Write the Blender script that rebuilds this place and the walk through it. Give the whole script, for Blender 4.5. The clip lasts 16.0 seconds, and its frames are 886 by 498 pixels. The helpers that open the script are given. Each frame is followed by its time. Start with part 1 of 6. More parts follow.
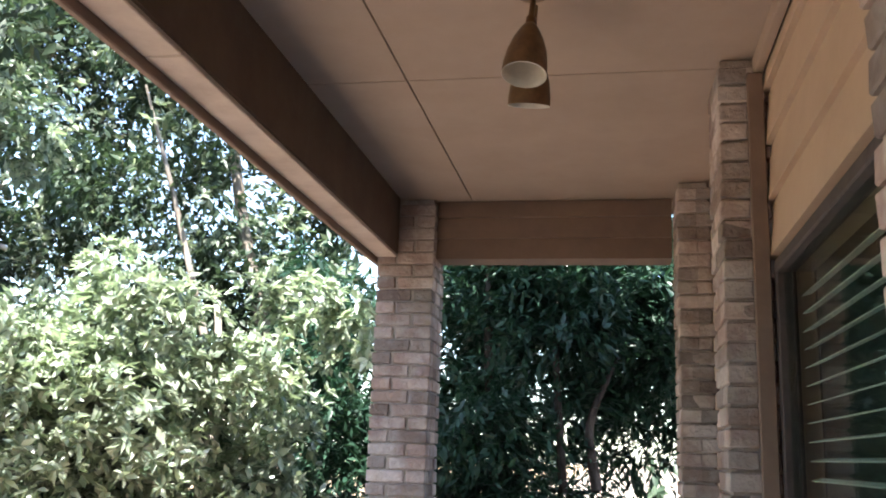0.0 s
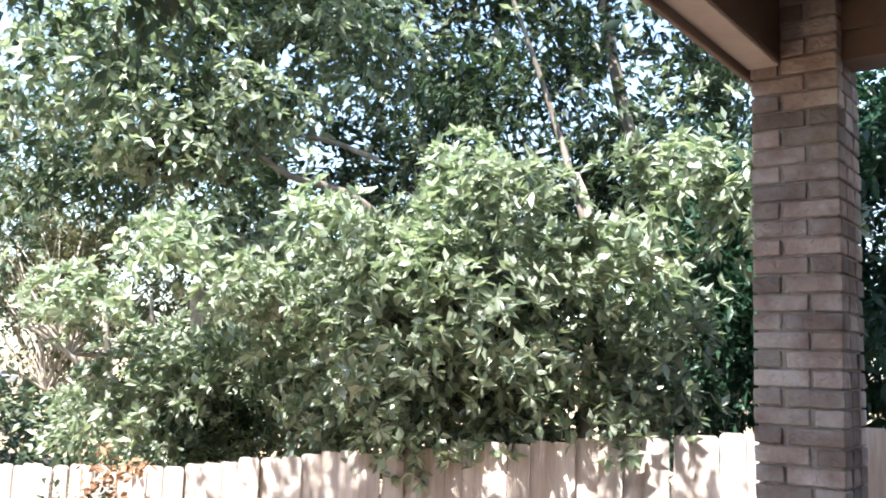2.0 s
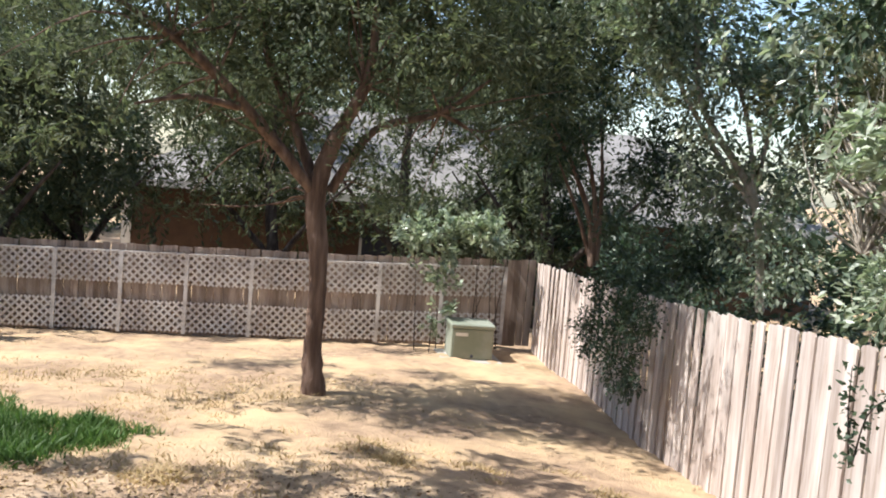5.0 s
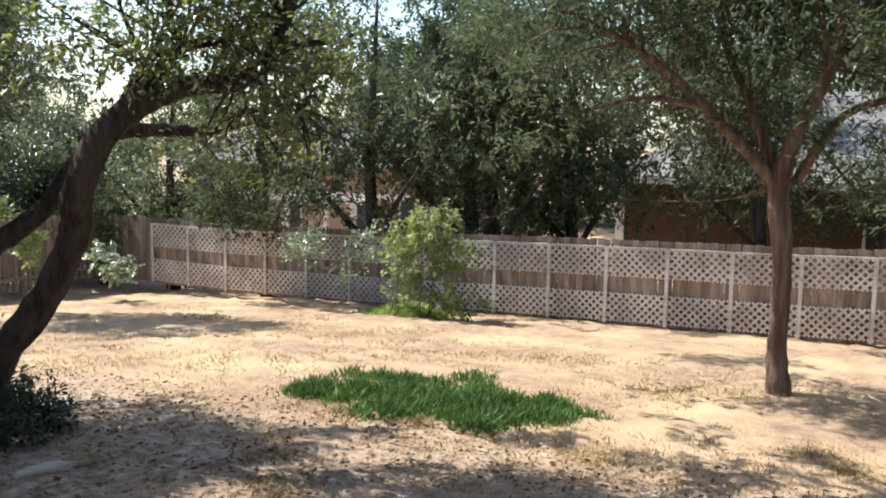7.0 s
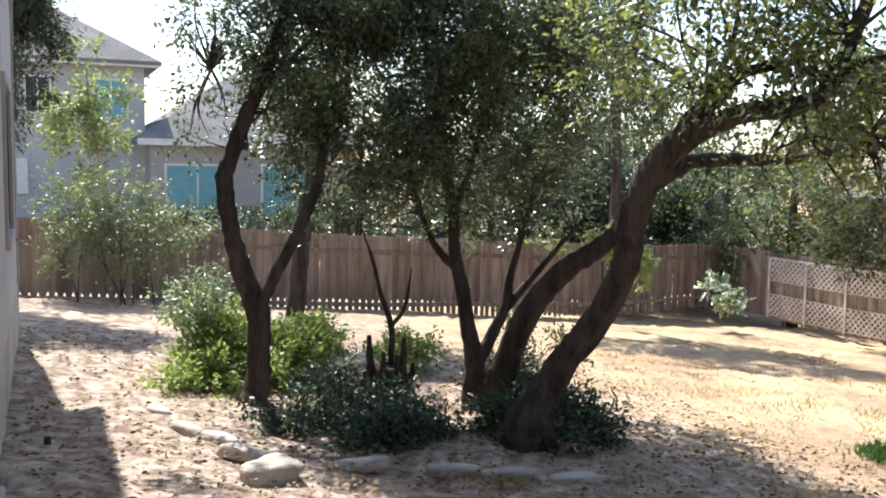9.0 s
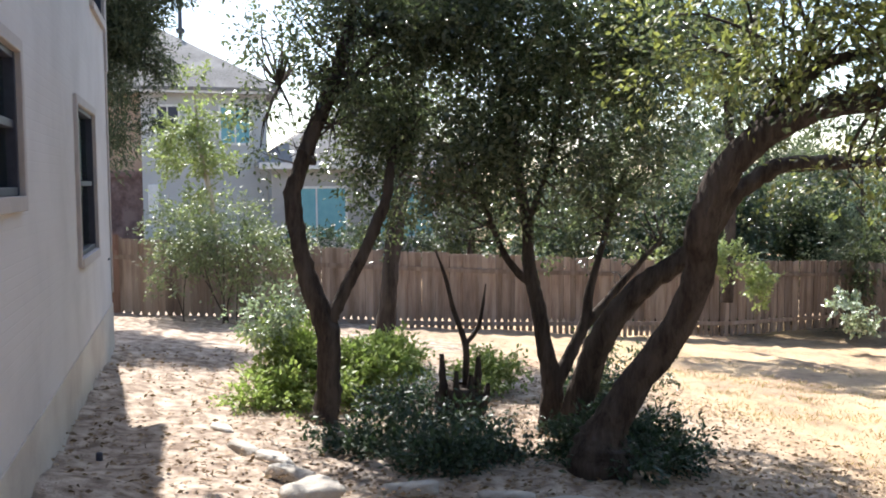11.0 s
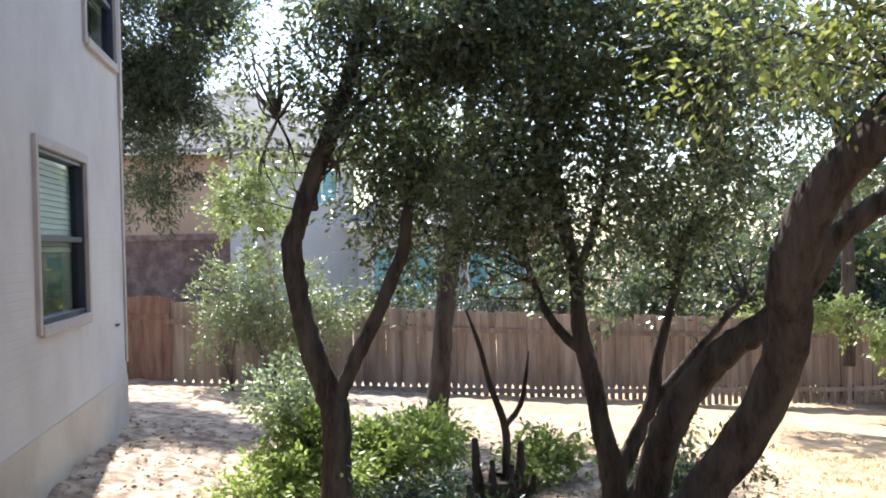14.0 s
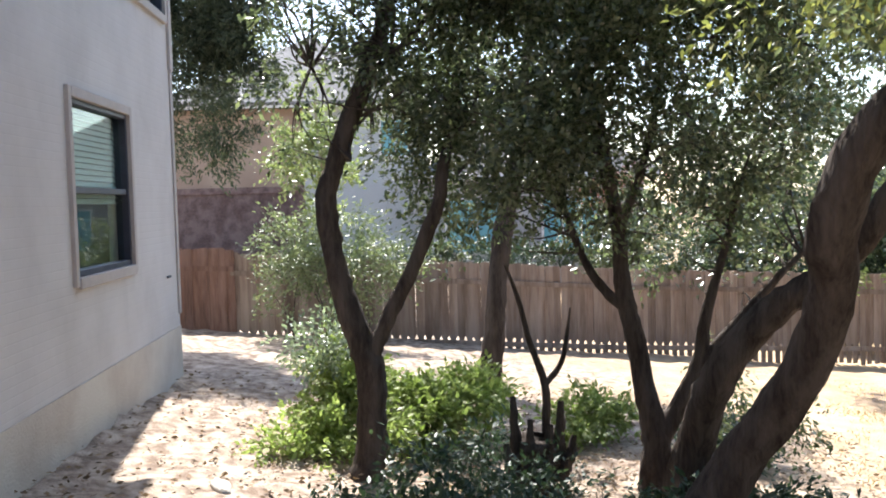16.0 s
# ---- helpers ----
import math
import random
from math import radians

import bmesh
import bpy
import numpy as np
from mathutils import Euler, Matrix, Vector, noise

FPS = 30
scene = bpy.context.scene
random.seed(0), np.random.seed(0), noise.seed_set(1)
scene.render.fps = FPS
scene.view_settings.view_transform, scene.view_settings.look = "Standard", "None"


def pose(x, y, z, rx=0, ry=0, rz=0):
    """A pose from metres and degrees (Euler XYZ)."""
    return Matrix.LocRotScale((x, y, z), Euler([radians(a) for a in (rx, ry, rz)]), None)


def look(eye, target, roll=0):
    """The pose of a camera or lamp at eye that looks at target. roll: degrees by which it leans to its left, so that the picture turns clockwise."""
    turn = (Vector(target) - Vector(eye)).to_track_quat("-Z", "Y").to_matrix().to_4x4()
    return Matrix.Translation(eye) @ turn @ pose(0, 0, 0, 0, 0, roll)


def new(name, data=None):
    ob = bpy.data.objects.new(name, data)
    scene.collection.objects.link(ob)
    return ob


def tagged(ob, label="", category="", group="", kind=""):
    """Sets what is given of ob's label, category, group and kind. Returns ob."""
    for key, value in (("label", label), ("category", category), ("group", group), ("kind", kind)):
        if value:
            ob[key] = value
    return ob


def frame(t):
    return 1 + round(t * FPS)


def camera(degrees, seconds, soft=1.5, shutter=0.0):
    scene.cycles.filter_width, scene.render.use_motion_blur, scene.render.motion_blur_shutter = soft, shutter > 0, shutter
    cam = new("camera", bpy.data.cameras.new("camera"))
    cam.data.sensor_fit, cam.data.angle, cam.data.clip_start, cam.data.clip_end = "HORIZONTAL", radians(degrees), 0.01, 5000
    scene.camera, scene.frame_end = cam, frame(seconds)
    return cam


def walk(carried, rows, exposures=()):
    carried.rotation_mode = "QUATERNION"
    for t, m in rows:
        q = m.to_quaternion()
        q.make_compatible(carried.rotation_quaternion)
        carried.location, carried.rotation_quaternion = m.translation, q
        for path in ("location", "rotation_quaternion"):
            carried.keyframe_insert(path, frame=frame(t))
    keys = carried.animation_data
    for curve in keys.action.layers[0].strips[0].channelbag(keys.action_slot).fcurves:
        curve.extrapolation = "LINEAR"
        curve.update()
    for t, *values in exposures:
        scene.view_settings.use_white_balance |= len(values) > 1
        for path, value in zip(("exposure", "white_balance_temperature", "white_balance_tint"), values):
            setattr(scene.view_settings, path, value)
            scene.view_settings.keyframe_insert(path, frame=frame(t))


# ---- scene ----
cam = camera(51.90, 16.0, 1.9)
walk(cam, [
    (0, look((2.155, -1.232, 1.636), (1.787, 0.684, 2.077), 2.17)),
    (0.5, look((2.112, -1.080, 1.579), (1.655, 0.821, 1.999), 1.55)),
    (1, look((2.093, -0.603, 1.512), (1.400, 1.230, 1.913), 1.31)),
    (1.5, look((2.097, -0.175, 1.501), (1.108, 1.530, 1.840), 1.32)),
    (2, look((1.995, 0.101, 1.544), (0.799, 1.685, 1.788), 1.76)),
    (2.5, look((1.716, 0.130, 1.540), (0.339, 1.567, 1.736), 1.44)),
    (3, look((1.350, 0.051, 1.535), (-0.158, 1.357, 1.679), 2.83)),
    (3.5, look((1.320, 0.190, 1.590), (-0.420, 1.173, 1.644), 3.70)),
    (4, look((1.135, 0.453, 1.593), (-0.759, 1.095, 1.559), 4.43)),
    (4.2, look((1.066, 0.535, 1.566), (-0.863, 1.060, 1.501), 4.85)),
    (6.3, look((0.994, 1.097, 1.563), (-0.943, 0.667, 1.317), 2.24)),
    (6.5, look((1.008, 1.165, 1.579), (-0.895, 0.603, 1.331), 1.95)),
    (7, look((1.129, 1.479, 1.640), (-0.641, 0.580, 1.402), 1.06)),
    (7.5, look((1.135, 1.745, 1.647), (-0.442, 0.535, 1.422), 0.72)),
    (8, look((0.982, 1.899, 1.613), (-0.349, 0.420, 1.408), 0.78)),
    (8.5, look((0.818, 1.953, 1.620), (-0.239, 0.266, 1.426), 0.64)),
    (9, look((0.501, 1.844, 1.611), (-0.303, 0.023, 1.423), 0.88)),
    (9.2, look((0.405, 1.815, 1.604), (-0.313, -0.042, 1.417), 0.98)),
    (11.3, look((-0.247, 1.676, 1.500), (-0.783, -0.246, 1.361), -0.38)),
    (11.5, look((-0.305, 1.586, 1.479), (-0.885, -0.323, 1.346), -0.49)),
    (12, look((-0.477, 1.322, 1.463), (-1.109, -0.571, 1.342), -0.91)),
    (12.5, look((-0.676, 0.674, 1.437), (-1.246, -1.240, 1.332), -1.65)),
    (13, look((-0.857, 0.540, 1.431), (-1.320, -1.405, 1.366), -1.93)),
    (13.5, look((-1.028, 0.528, 1.421), (-1.413, -1.435, 1.389), -1.86)),
    (14, look((-1.225, 0.325, 1.407), (-1.530, -1.652, 1.398), -1.57)),
    (14.5, look((-1.268, 0.133, 1.395), (-1.528, -1.850, 1.387), -1.35)),
    (15, look((-1.317, 0.012, 1.386), (-1.534, -1.976, 1.354), -1.34)),
    (15.5, look((-1.471, 0.082, 1.373), (-1.630, -1.911, 1.309), -1.24)),
    (16, look((-1.620, 0.106, 1.387), (-1.741, -1.888, 1.280), -1.60)),
], exposures=[(0, 2.6), (1.0, 2.55), (2.0, 2.05), (3.0, 1.45), (4.2, 1.0), (6.3, 0.8), (7.5, 0.85), (9, 1.15), (11.3, 1.25), (14.0, 1.53), (16, 1.53)])

# ---------- light ----------
SUN_AZ, SUN_EL = 185.5, 54.0          # compass-like: degrees counter-clockwise from north, and height
world = bpy.data.worlds.new("world")
scene.world = world
world.use_nodes = True
wn = world.node_tree
sky = wn.nodes.new("ShaderNodeTexSky")
sky.sky_type = "NISHITA"
sky.sun_disc = False
sky.sun_elevation = radians(SUN_EL)
sky.sun_rotation = radians(-SUN_AZ)
wn.links.new(sky.outputs[0], wn.nodes["Background"].inputs[0])
wn.nodes["Background"].inputs[1].default_value = 0.15
sun = new("sun", bpy.data.lights.new("sun", "SUN"))
sun.data.energy, sun.data.angle, sun.data.color = 5.0, radians(0.55), (1.0, 0.97, 0.93)
_a, _e = radians(SUN_AZ), radians(SUN_EL)
sun_dir = Vector((-math.sin(_a) * math.cos(_e), math.cos(_a) * math.cos(_e), math.sin(_e)))
sun.matrix_world = look(sun_dir * 60, (0, 0, 0))


# ---------- materials ----------
def material(name, color, rough=0.8, color2=None, scale=6.0, bump=0.0, bump_scale=40.0, spec=0.3, color3=None, scale3=1.0, stretch=(1, 1, 1), rand=0.0, metal=0.0, detail=6.0):
    """A two-scale mottled surface in object space: color to color2 in small noise, color3 in broad patches, bump as fine relief."""
    m = bpy.data.materials.new(name)
    m.use_nodes = True
    t = m.node_tree
    n, l = t.nodes, t.links
    b = n["Principled BSDF"]
    b.inputs["Roughness"].default_value = rough
    b.inputs["Metallic"].default_value = metal
    b.inputs["Specular IOR Level"].default_value = spec
    geo = n.new("ShaderNodeNewGeometry")
    mp = n.new("ShaderNodeMapping")
    mp.inputs["Scale"].default_value = stretch
    l.new(geo.outputs["Position"], mp.inputs[0])
    rgb = n.new("ShaderNodeRGB")
    rgb.outputs[0].default_value = (*color, 1)
    out = rgb.outputs[0]

    def mixed(first, second, factor):
        mx = n.new("ShaderNodeMix")
        mx.data_type = "RGBA"
        l.new(factor, mx.inputs[0])
        l.new(first, mx.inputs[6])
        mx.inputs[7].default_value = (*second, 1)
        return mx.outputs[2]

    def noisy(size, lo, hi, det=6.0):
        tx = n.new("ShaderNodeTexNoise")
        tx.inputs["Scale"].default_value = size
        tx.inputs["Detail"].default_value = det
        tx.inputs["Roughness"].default_value = 0.65
        l.new(mp.outputs[0], tx.inputs[0])
        rp = n.new("ShaderNodeValToRGB")
        rp.color_ramp.elements[0].position, rp.color_ramp.elements[1].position = lo, hi
        l.new(tx.outputs[0], rp.inputs[0])
        return rp.outputs[0]

    if color2:
        out = mixed(out, color2, noisy(scale, 0.35, 0.65, detail))
    if color3:
        out = mixed(out, color3, noisy(scale3, 0.42, 0.62, 4.0))
    if rand:
        info = n.new("ShaderNodeObjectInfo")
        hsv = n.new("ShaderNodeHueSaturation")
        mr = n.new("ShaderNodeMapRange")
        mr.inputs["To Min"].default_value, mr.inputs["To Max"].default_value = 1 - rand, 1 + rand
        l.new(info.outputs["Random"], mr.inputs[0])
        l.new(mr.outputs[0], hsv.inputs["Value"])
        l.new(out, hsv.inputs["Color"])
        out = hsv.outputs[0]
    l.new(out, b.inputs["Base Color"])
    if bump:
        tx = n.new("ShaderNodeTexNoise")
        tx.inputs["Scale"].default_value = bump_scale
        tx.inputs["Detail"].default_value = 8
        l.new(mp.outputs[0], tx.inputs[0])
        bp = n.new("ShaderNodeBump")
        bp.inputs["Strength"].default_value = bump
        bp.inputs["Distance"].default_value = 0.02
        l.new(tx.outputs[0], bp.inputs["Height"])
        l.new(bp.outputs[0], b.inputs["Normal"])
    return m


def leafy(name, color, color2, gloss=0.35, through_light=0.35, rough=0.4):
    """Foliage: each leaf takes its own shade, glossy on top, with light shining through."""
    m = bpy.data.materials.new(name)
    m.use_nodes = True
    n, l = m.node_tree.nodes, m.node_tree.links
    b = n["Principled BSDF"]
    geo = n.new("ShaderNodeNewGeometry")
    mx = n.new("ShaderNodeMix")
    mx.data_type = "RGBA"
    mx.inputs[6].default_value, mx.inputs[7].default_value = (*color, 1), (*color2, 1)
    l.new(geo.outputs["Random Per Island"], mx.inputs[0])
    tx = n.new("ShaderNodeTexNoise")
    tx.inputs["Scale"].default_value = 0.9
    hsv = n.new("ShaderNodeHueSaturation")
    mr = n.new("ShaderNodeMapRange")
    mr.inputs["From Min"].default_value, mr.inputs["From Max"].default_value = 0.3, 0.7
    mr.inputs["To Min"].default_value, mr.inputs["To Max"].default_value = 0.75, 1.3
    l.new(geo.outputs["Position"], tx.inputs[0])
    l.new(tx.outputs[0], mr.inputs[0])
    l.new(mr.outputs[0], hsv.inputs["Value"])
    l.new(mx.outputs[2], hsv.inputs["Color"])
    l.new(hsv.outputs[0], b.inputs["Base Color"])
    b.inputs["Roughness"].default_value = rough
    b.inputs["Specular IOR Level"].default_value = gloss
    tr = n.new("ShaderNodeBsdfTranslucent")
    warm = n.new("ShaderNodeMix")
    warm.data_type = "RGBA"
    warm.blend_type = "MULTIPLY"
    warm.inputs[0].default_value = 1.0
    warm.inputs[7].default_value = (1.15, 1.3, 0.85, 1)
    l.new(hsv.outputs[0], warm.inputs[6])
    l.new(warm.outputs[2], tr.inputs[0])
    sh = n.new("ShaderNodeMixShader")
    sh.inputs[0].default_value = through_light
    l.new(b.outputs[0], sh.inputs[1])
    l.new(tr.outputs[0], sh.inputs[2])
    l.new(sh.outputs[0], n["Material Output"].inputs[0])
    return m


def glass(name, tint, rough=0.02):
    """A thin pane: clear, tinted, with a mirror sheen that grows at grazing angles."""
    m = bpy.data.materials.new(name)
    m.use_nodes = True
    n, l = m.node_tree.nodes, m.node_tree.links
    clear, gloss, mix, lw = n.new("ShaderNodeBsdfTransparent"), n.new("ShaderNodeBsdfGlossy"), n.new("ShaderNodeMixShader"), n.new("ShaderNodeLayerWeight")
    power, scaled = n.new("ShaderNodeMath"), n.new("ShaderNodeMath")
    clear.inputs[0].default_value = (*tint, 1)
    gloss.inputs["Roughness"].default_value = rough
    power.operation, scaled.operation = "POWER", "MULTIPLY_ADD"
    power.inputs[1].default_value, scaled.inputs[1].default_value, scaled.inputs[2].default_value = 3.0, 0.35, 0.05
    l.new(lw.outputs["Facing"], power.inputs[0])
    l.new(power.outputs[0], scaled.inputs[0])
    l.new(scaled.outputs[0], mix.inputs[0])
    l.new(clear.outputs[0], mix.inputs[1])
    l.new(gloss.outputs[0], mix.inputs[2])
    l.new(mix.outputs[0], n["Material Output"].inputs[0])
    return m


BRICK = material("brick_tan", (0.36, 0.28, 0.24), 0.9, (0.27, 0.20, 0.18), 9, 0.5, 60, 0.15, (0.50, 0.45, 0.42), 3.5, rand=0.42)
MORTAR = material("mortar", (0.42, 0.37, 0.33), 0.95, (0.32, 0.28, 0.25), 30, 0.5, 90, 0.1)
SOFFIT = material("soffit_paint", (0.40, 0.31, 0.25), 0.75, (0.36, 0.275, 0.22), 3, 0.06, 30, 0.25)
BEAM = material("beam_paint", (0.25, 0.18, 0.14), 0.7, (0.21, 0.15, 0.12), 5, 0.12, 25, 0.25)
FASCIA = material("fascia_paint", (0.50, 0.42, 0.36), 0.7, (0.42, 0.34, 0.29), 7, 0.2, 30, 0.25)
# darker copy of the beam paint; holds the inner side's shade
BEAM_SHADED = material("beam_paint_shaded", (0.15, 0.11, 0.085), 0.7, (0.12, 0.085, 0.068), 5, 0.12, 25, 0.2)
SIDING = material("siding_paint", (0.50, 0.38, 0.28), 0.7, (0.45, 0.34, 0.25), 4, 0.08, 40, 0.3)
DARKTRIM = material("dark_trim", (0.06, 0.05, 0.05), 0.6, (0.09, 0.075, 0.07), 12, 0.1, 40, 0.3)
PANE = glass("pane_green", (0.84, 0.92, 0.88))
BLIND = material("blind_slat", (0.80, 0.81, 0.76), 0.6, (0.72, 0.73, 0.69), 20, 0.05, 40)
DARKROOM = material("unlit_room_shade", (0.02, 0.022, 0.022), 0.9, (0.03, 0.03, 0.03), 3, 0.05, 10)
LAMPMETAL = material("lamp_bronze", (0.20, 0.12, 0.06), 0.45, (0.13, 0.08, 0.045), 30, 0.1, 60, 0.5, metal=0.4)
LAMPGLASS = material("lamp_shade_inside", (0.62, 0.58, 0.50), 0.5, (0.5, 0.46, 0.4), 15, 0.05, 40)
CONCRETE = material("concrete", (0.42, 0.39, 0.35), 0.9, (0.34, 0.32, 0.29), 8, 0.3, 60, 0.2, (0.48, 0.45, 0.41), 0.9)
FENCEWOOD = material("fence_wood", (0.46, 0.385, 0.345), 0.9, (0.36, 0.29, 0.25), 5, 0.5, 30, 0.12, (0.60, 0.53, 0.49), 1.2, (6, 6, 0.6), rand=0.14)
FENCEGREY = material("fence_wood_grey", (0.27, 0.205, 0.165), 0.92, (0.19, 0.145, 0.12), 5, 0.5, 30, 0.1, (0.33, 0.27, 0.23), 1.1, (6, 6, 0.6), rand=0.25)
FENCERED = material("fence_wood_red", (0.20, 0.12, 0.09), 0.9, (0.13, 0.08, 0.065), 5, 0.5, 30, 0.12, (0.25, 0.16, 0.13), 1.2, (6, 6, 0.6), rand=0.25)
LATTICE = material("lattice_white", (0.56, 0.53, 0.50), 0.8, (0.42, 0.39, 0.37), 9, 0.2, 40, 0.2, (0.68, 0.65, 0.62), 1.5)
BOXGREEN = material("box_green", (0.22, 0.245, 0.19), 0.6, (0.19, 0.215, 0.165), 4, 0.08, 30, 0.3, (0.27, 0.29, 0.24), 2)
BARK_OAK = material("bark_oak", (0.072, 0.056, 0.047), 0.95, (0.034, 0.028, 0.025), 14, 1.0, 22, 0.1, (0.105, 0.086, 0.075), 3, (2.6, 2.6, 0.55))
BARK_CEDAR = material("bark_cedar", (0.18, 0.12, 0.092), 0.95, (0.09, 0.062, 0.05), 12, 1.0, 22, 0.1, (0.27, 0.19, 0.15), 3, (3.5, 3.5, 0.35))
BARK_PALE = material("bark_pale", (0.46, 0.40, 0.33), 0.9, (0.30, 0.25, 0.20), 9, 0.5, 30, 0.1, (0.55, 0.5, 0.44), 2, (2, 2, 0.6))
BARK_PALE2 = material("bark_grey", (0.26, 0.22, 0.18), 0.9, (0.16, 0.13, 0.11), 9, 0.5, 30, 0.1, (0.34, 0.3, 0.26), 2, (2, 2, 0.6))
# glossy; the lighter tone is raised to paint glints between dark leaves
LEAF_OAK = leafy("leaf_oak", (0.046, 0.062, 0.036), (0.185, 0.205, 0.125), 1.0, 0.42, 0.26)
# yellow-green copy of the oak leaf; sunlight is painted into its colour
LEAF_YELLOW = leafy("leaf_oak_painted_sun", (0.15, 0.165, 0.06), (0.29, 0.28, 0.11), 0.4, 0.45, 0.45)
# pale upper tone raised to paint sunlit highlights into the broad leaves
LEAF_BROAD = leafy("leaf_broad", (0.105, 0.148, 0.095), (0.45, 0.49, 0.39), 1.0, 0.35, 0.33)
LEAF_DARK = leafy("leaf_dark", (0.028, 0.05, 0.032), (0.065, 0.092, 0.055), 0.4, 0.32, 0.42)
LEAF_CEDAR = leafy("leaf_cedar", (0.05, 0.065, 0.042), (0.15, 0.165, 0.105), 0.2, 0.42, 0.6)
LEAF_BRIGHT = leafy("leaf_bright", (0.18, 0.235, 0.065), (0.36, 0.40, 0.17), 0.35, 0.42, 0.45)
LEAF_PALE = leafy("leaf_pale", (0.17, 0.205, 0.08), (0.34, 0.37, 0.18), 0.5, 0.4, 0.45)
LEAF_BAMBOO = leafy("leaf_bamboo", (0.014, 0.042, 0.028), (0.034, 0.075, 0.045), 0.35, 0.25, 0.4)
LEAF_RED = leafy("leaf_red", (0.20, 0.085, 0.08), (0.30, 0.15, 0.14), 0.2, 0.35, 0.5)
LEAF_DRY = leafy("leaf_dry", (0.22, 0.12, 0.075), (0.34, 0.20, 0.13), 0.15, 0.3, 0.6)
GRASS = leafy("grass_green", (0.05, 0.105, 0.03), (0.11, 0.18, 0.055), 0.25, 0.35, 0.5)
DRYGRASS = leafy("grass_dry", (0.36, 0.26, 0.15), (0.52, 0.40, 0.25), 0.1, 0.25, 0.7)
LITTER = leafy("leaf_litter", (0.15, 0.10, 0.065), (0.36, 0.26, 0.18), 0.1, 0.1, 0.8)
STUCCO = material("painted_wall", (0.56, 0.52, 0.49), 0.85, (0.51, 0.47, 0.445), 2, 0.25, 60, 0.2, (0.60, 0.565, 0.53), 0.7)


def painted_brick(name, color, color2):
    m = material(name, color, 0.85, color2, 2, 0.0, 60, 0.2, tuple(c * 1.07 for c in color), 0.7)
    n, l = m.node_tree.nodes, m.node_tree.links
    geo, sep, com, br, bp = n.new("ShaderNodeNewGeometry"), n.new("ShaderNodeSeparateXYZ"), n.new("ShaderNodeCombineXYZ"), n.new("ShaderNodeTexBrick"), n.new("ShaderNodeBump")
    l.new(geo.outputs["Position"], sep.inputs[0])
    l.new(sep.outputs[1], com.inputs[0])
    l.new(sep.outputs[2], com.inputs[1])
    l.new(com.outputs[0], br.inputs["Vector"])
    br.inputs["Scale"].default_value = 1.0
    br.inputs["Brick Width"].default_value, br.inputs["Row Height"].default_value = 0.203, 0.0675
    br.inputs["Mortar Size"].default_value, br.inputs["Mortar Smooth"].default_value = 0.006, 0.6
    br.inputs["Color1"].default_value, br.inputs["Color2"].default_value, br.inputs["Mortar"].default_value = (1, 1, 1, 1), (0.85, 0.85, 0.85, 1), (0.2, 0.2, 0.2, 1)
    bp.inputs["Strength"].default_value, bp.inputs["Distance"].default_value = 0.35, 0.004
    l.new(br.outputs["Color"], bp.inputs["Height"])
    l.new(bp.outputs[0], n["Principled BSDF"].inputs["Normal"])
    return m


WINGPAINT = painted_brick("wing_painted_brick", (0.55, 0.52, 0.50), (0.50, 0.47, 0.45))
STUCCO2 = material("neighbour_wall", (0.36, 0.35, 0.33), 0.9, (0.31, 0.30, 0.285), 2, 0.2, 40, 0.15, (0.40, 0.385, 0.36), 0.5)
STUCCOPALE = material("neighbour_wall_pale", (0.43, 0.425, 0.41), 0.9, (0.38, 0.375, 0.365), 2, 0.2, 40, 0.15, (0.47, 0.465, 0.45), 0.5)
TANWALL = material("neighbour_wall_tan", (0.33, 0.23, 0.17), 0.9, (0.28, 0.195, 0.145), 2, 0.2, 40, 0.15, (0.37, 0.27, 0.2), 0.5)
DARKBRICK = material("neighbour_brick", (0.16, 0.10, 0.085), 0.92, (0.10, 0.065, 0.06), 9, 0.4, 50, 0.12, (0.22, 0.15, 0.13), 2, rand=0.3)
ROOF = material("roof_shingle", (0.21, 0.20, 0.19), 0.95, (0.145, 0.138, 0.13), 14, 0.6, 30, 0.1, (0.25, 0.24, 0.23), 0.6)
TRIM = material("trim_paint", (0.46, 0.41, 0.38), 0.7, (0.40, 0.355, 0.33), 6, 0.08, 40, 0.25)
WHITETRIM = material("white_trim", (0.72, 0.70, 0.66), 0.6, (0.62, 0.6, 0.57), 6, 0.05, 40, 0.3)
NAVY = material("window_frame_dark", (0.03, 0.032, 0.05), 0.45, (0.045, 0.048, 0.07), 12, 0.05, 40, 0.4)
TEAL = material("window_teal", (0.13, 0.33, 0.37), 0.35, (0.17, 0.39, 0.42), 3, 0.05, 10, 0.4)
STONE = material("edging_stone", (0.42, 0.38, 0.33), 0.92, (0.28, 0.25, 0.22), 8, 0.8, 25, 0.15, (0.5, 0.46, 0.41), 2)
DARKWALL = material("wall_painted_shade", (0.13, 0.085, 0.06), 0.9, (0.10, 0.065, 0.05), 3, 0.2, 30, 0.1)


# ---------- mesh helpers ----------
def part(name, bm, mat, parent=None, label="", smooth=False):
    me = bpy.data.meshes.new(name)
    bm.to_mesh(me)
    bm.free()
    return put(name, me, mat, parent, label, smooth)


def put(name, me, mat, parent=None, label="", smooth=False):
    if mat and not me.materials:
        me.materials.append(mat)
    if smooth:
        me.shade_smooth()
    ob = new(name, me)
    if parent:
        ob.parent = parent
    if label:
        ob["label"] = label
    return ob


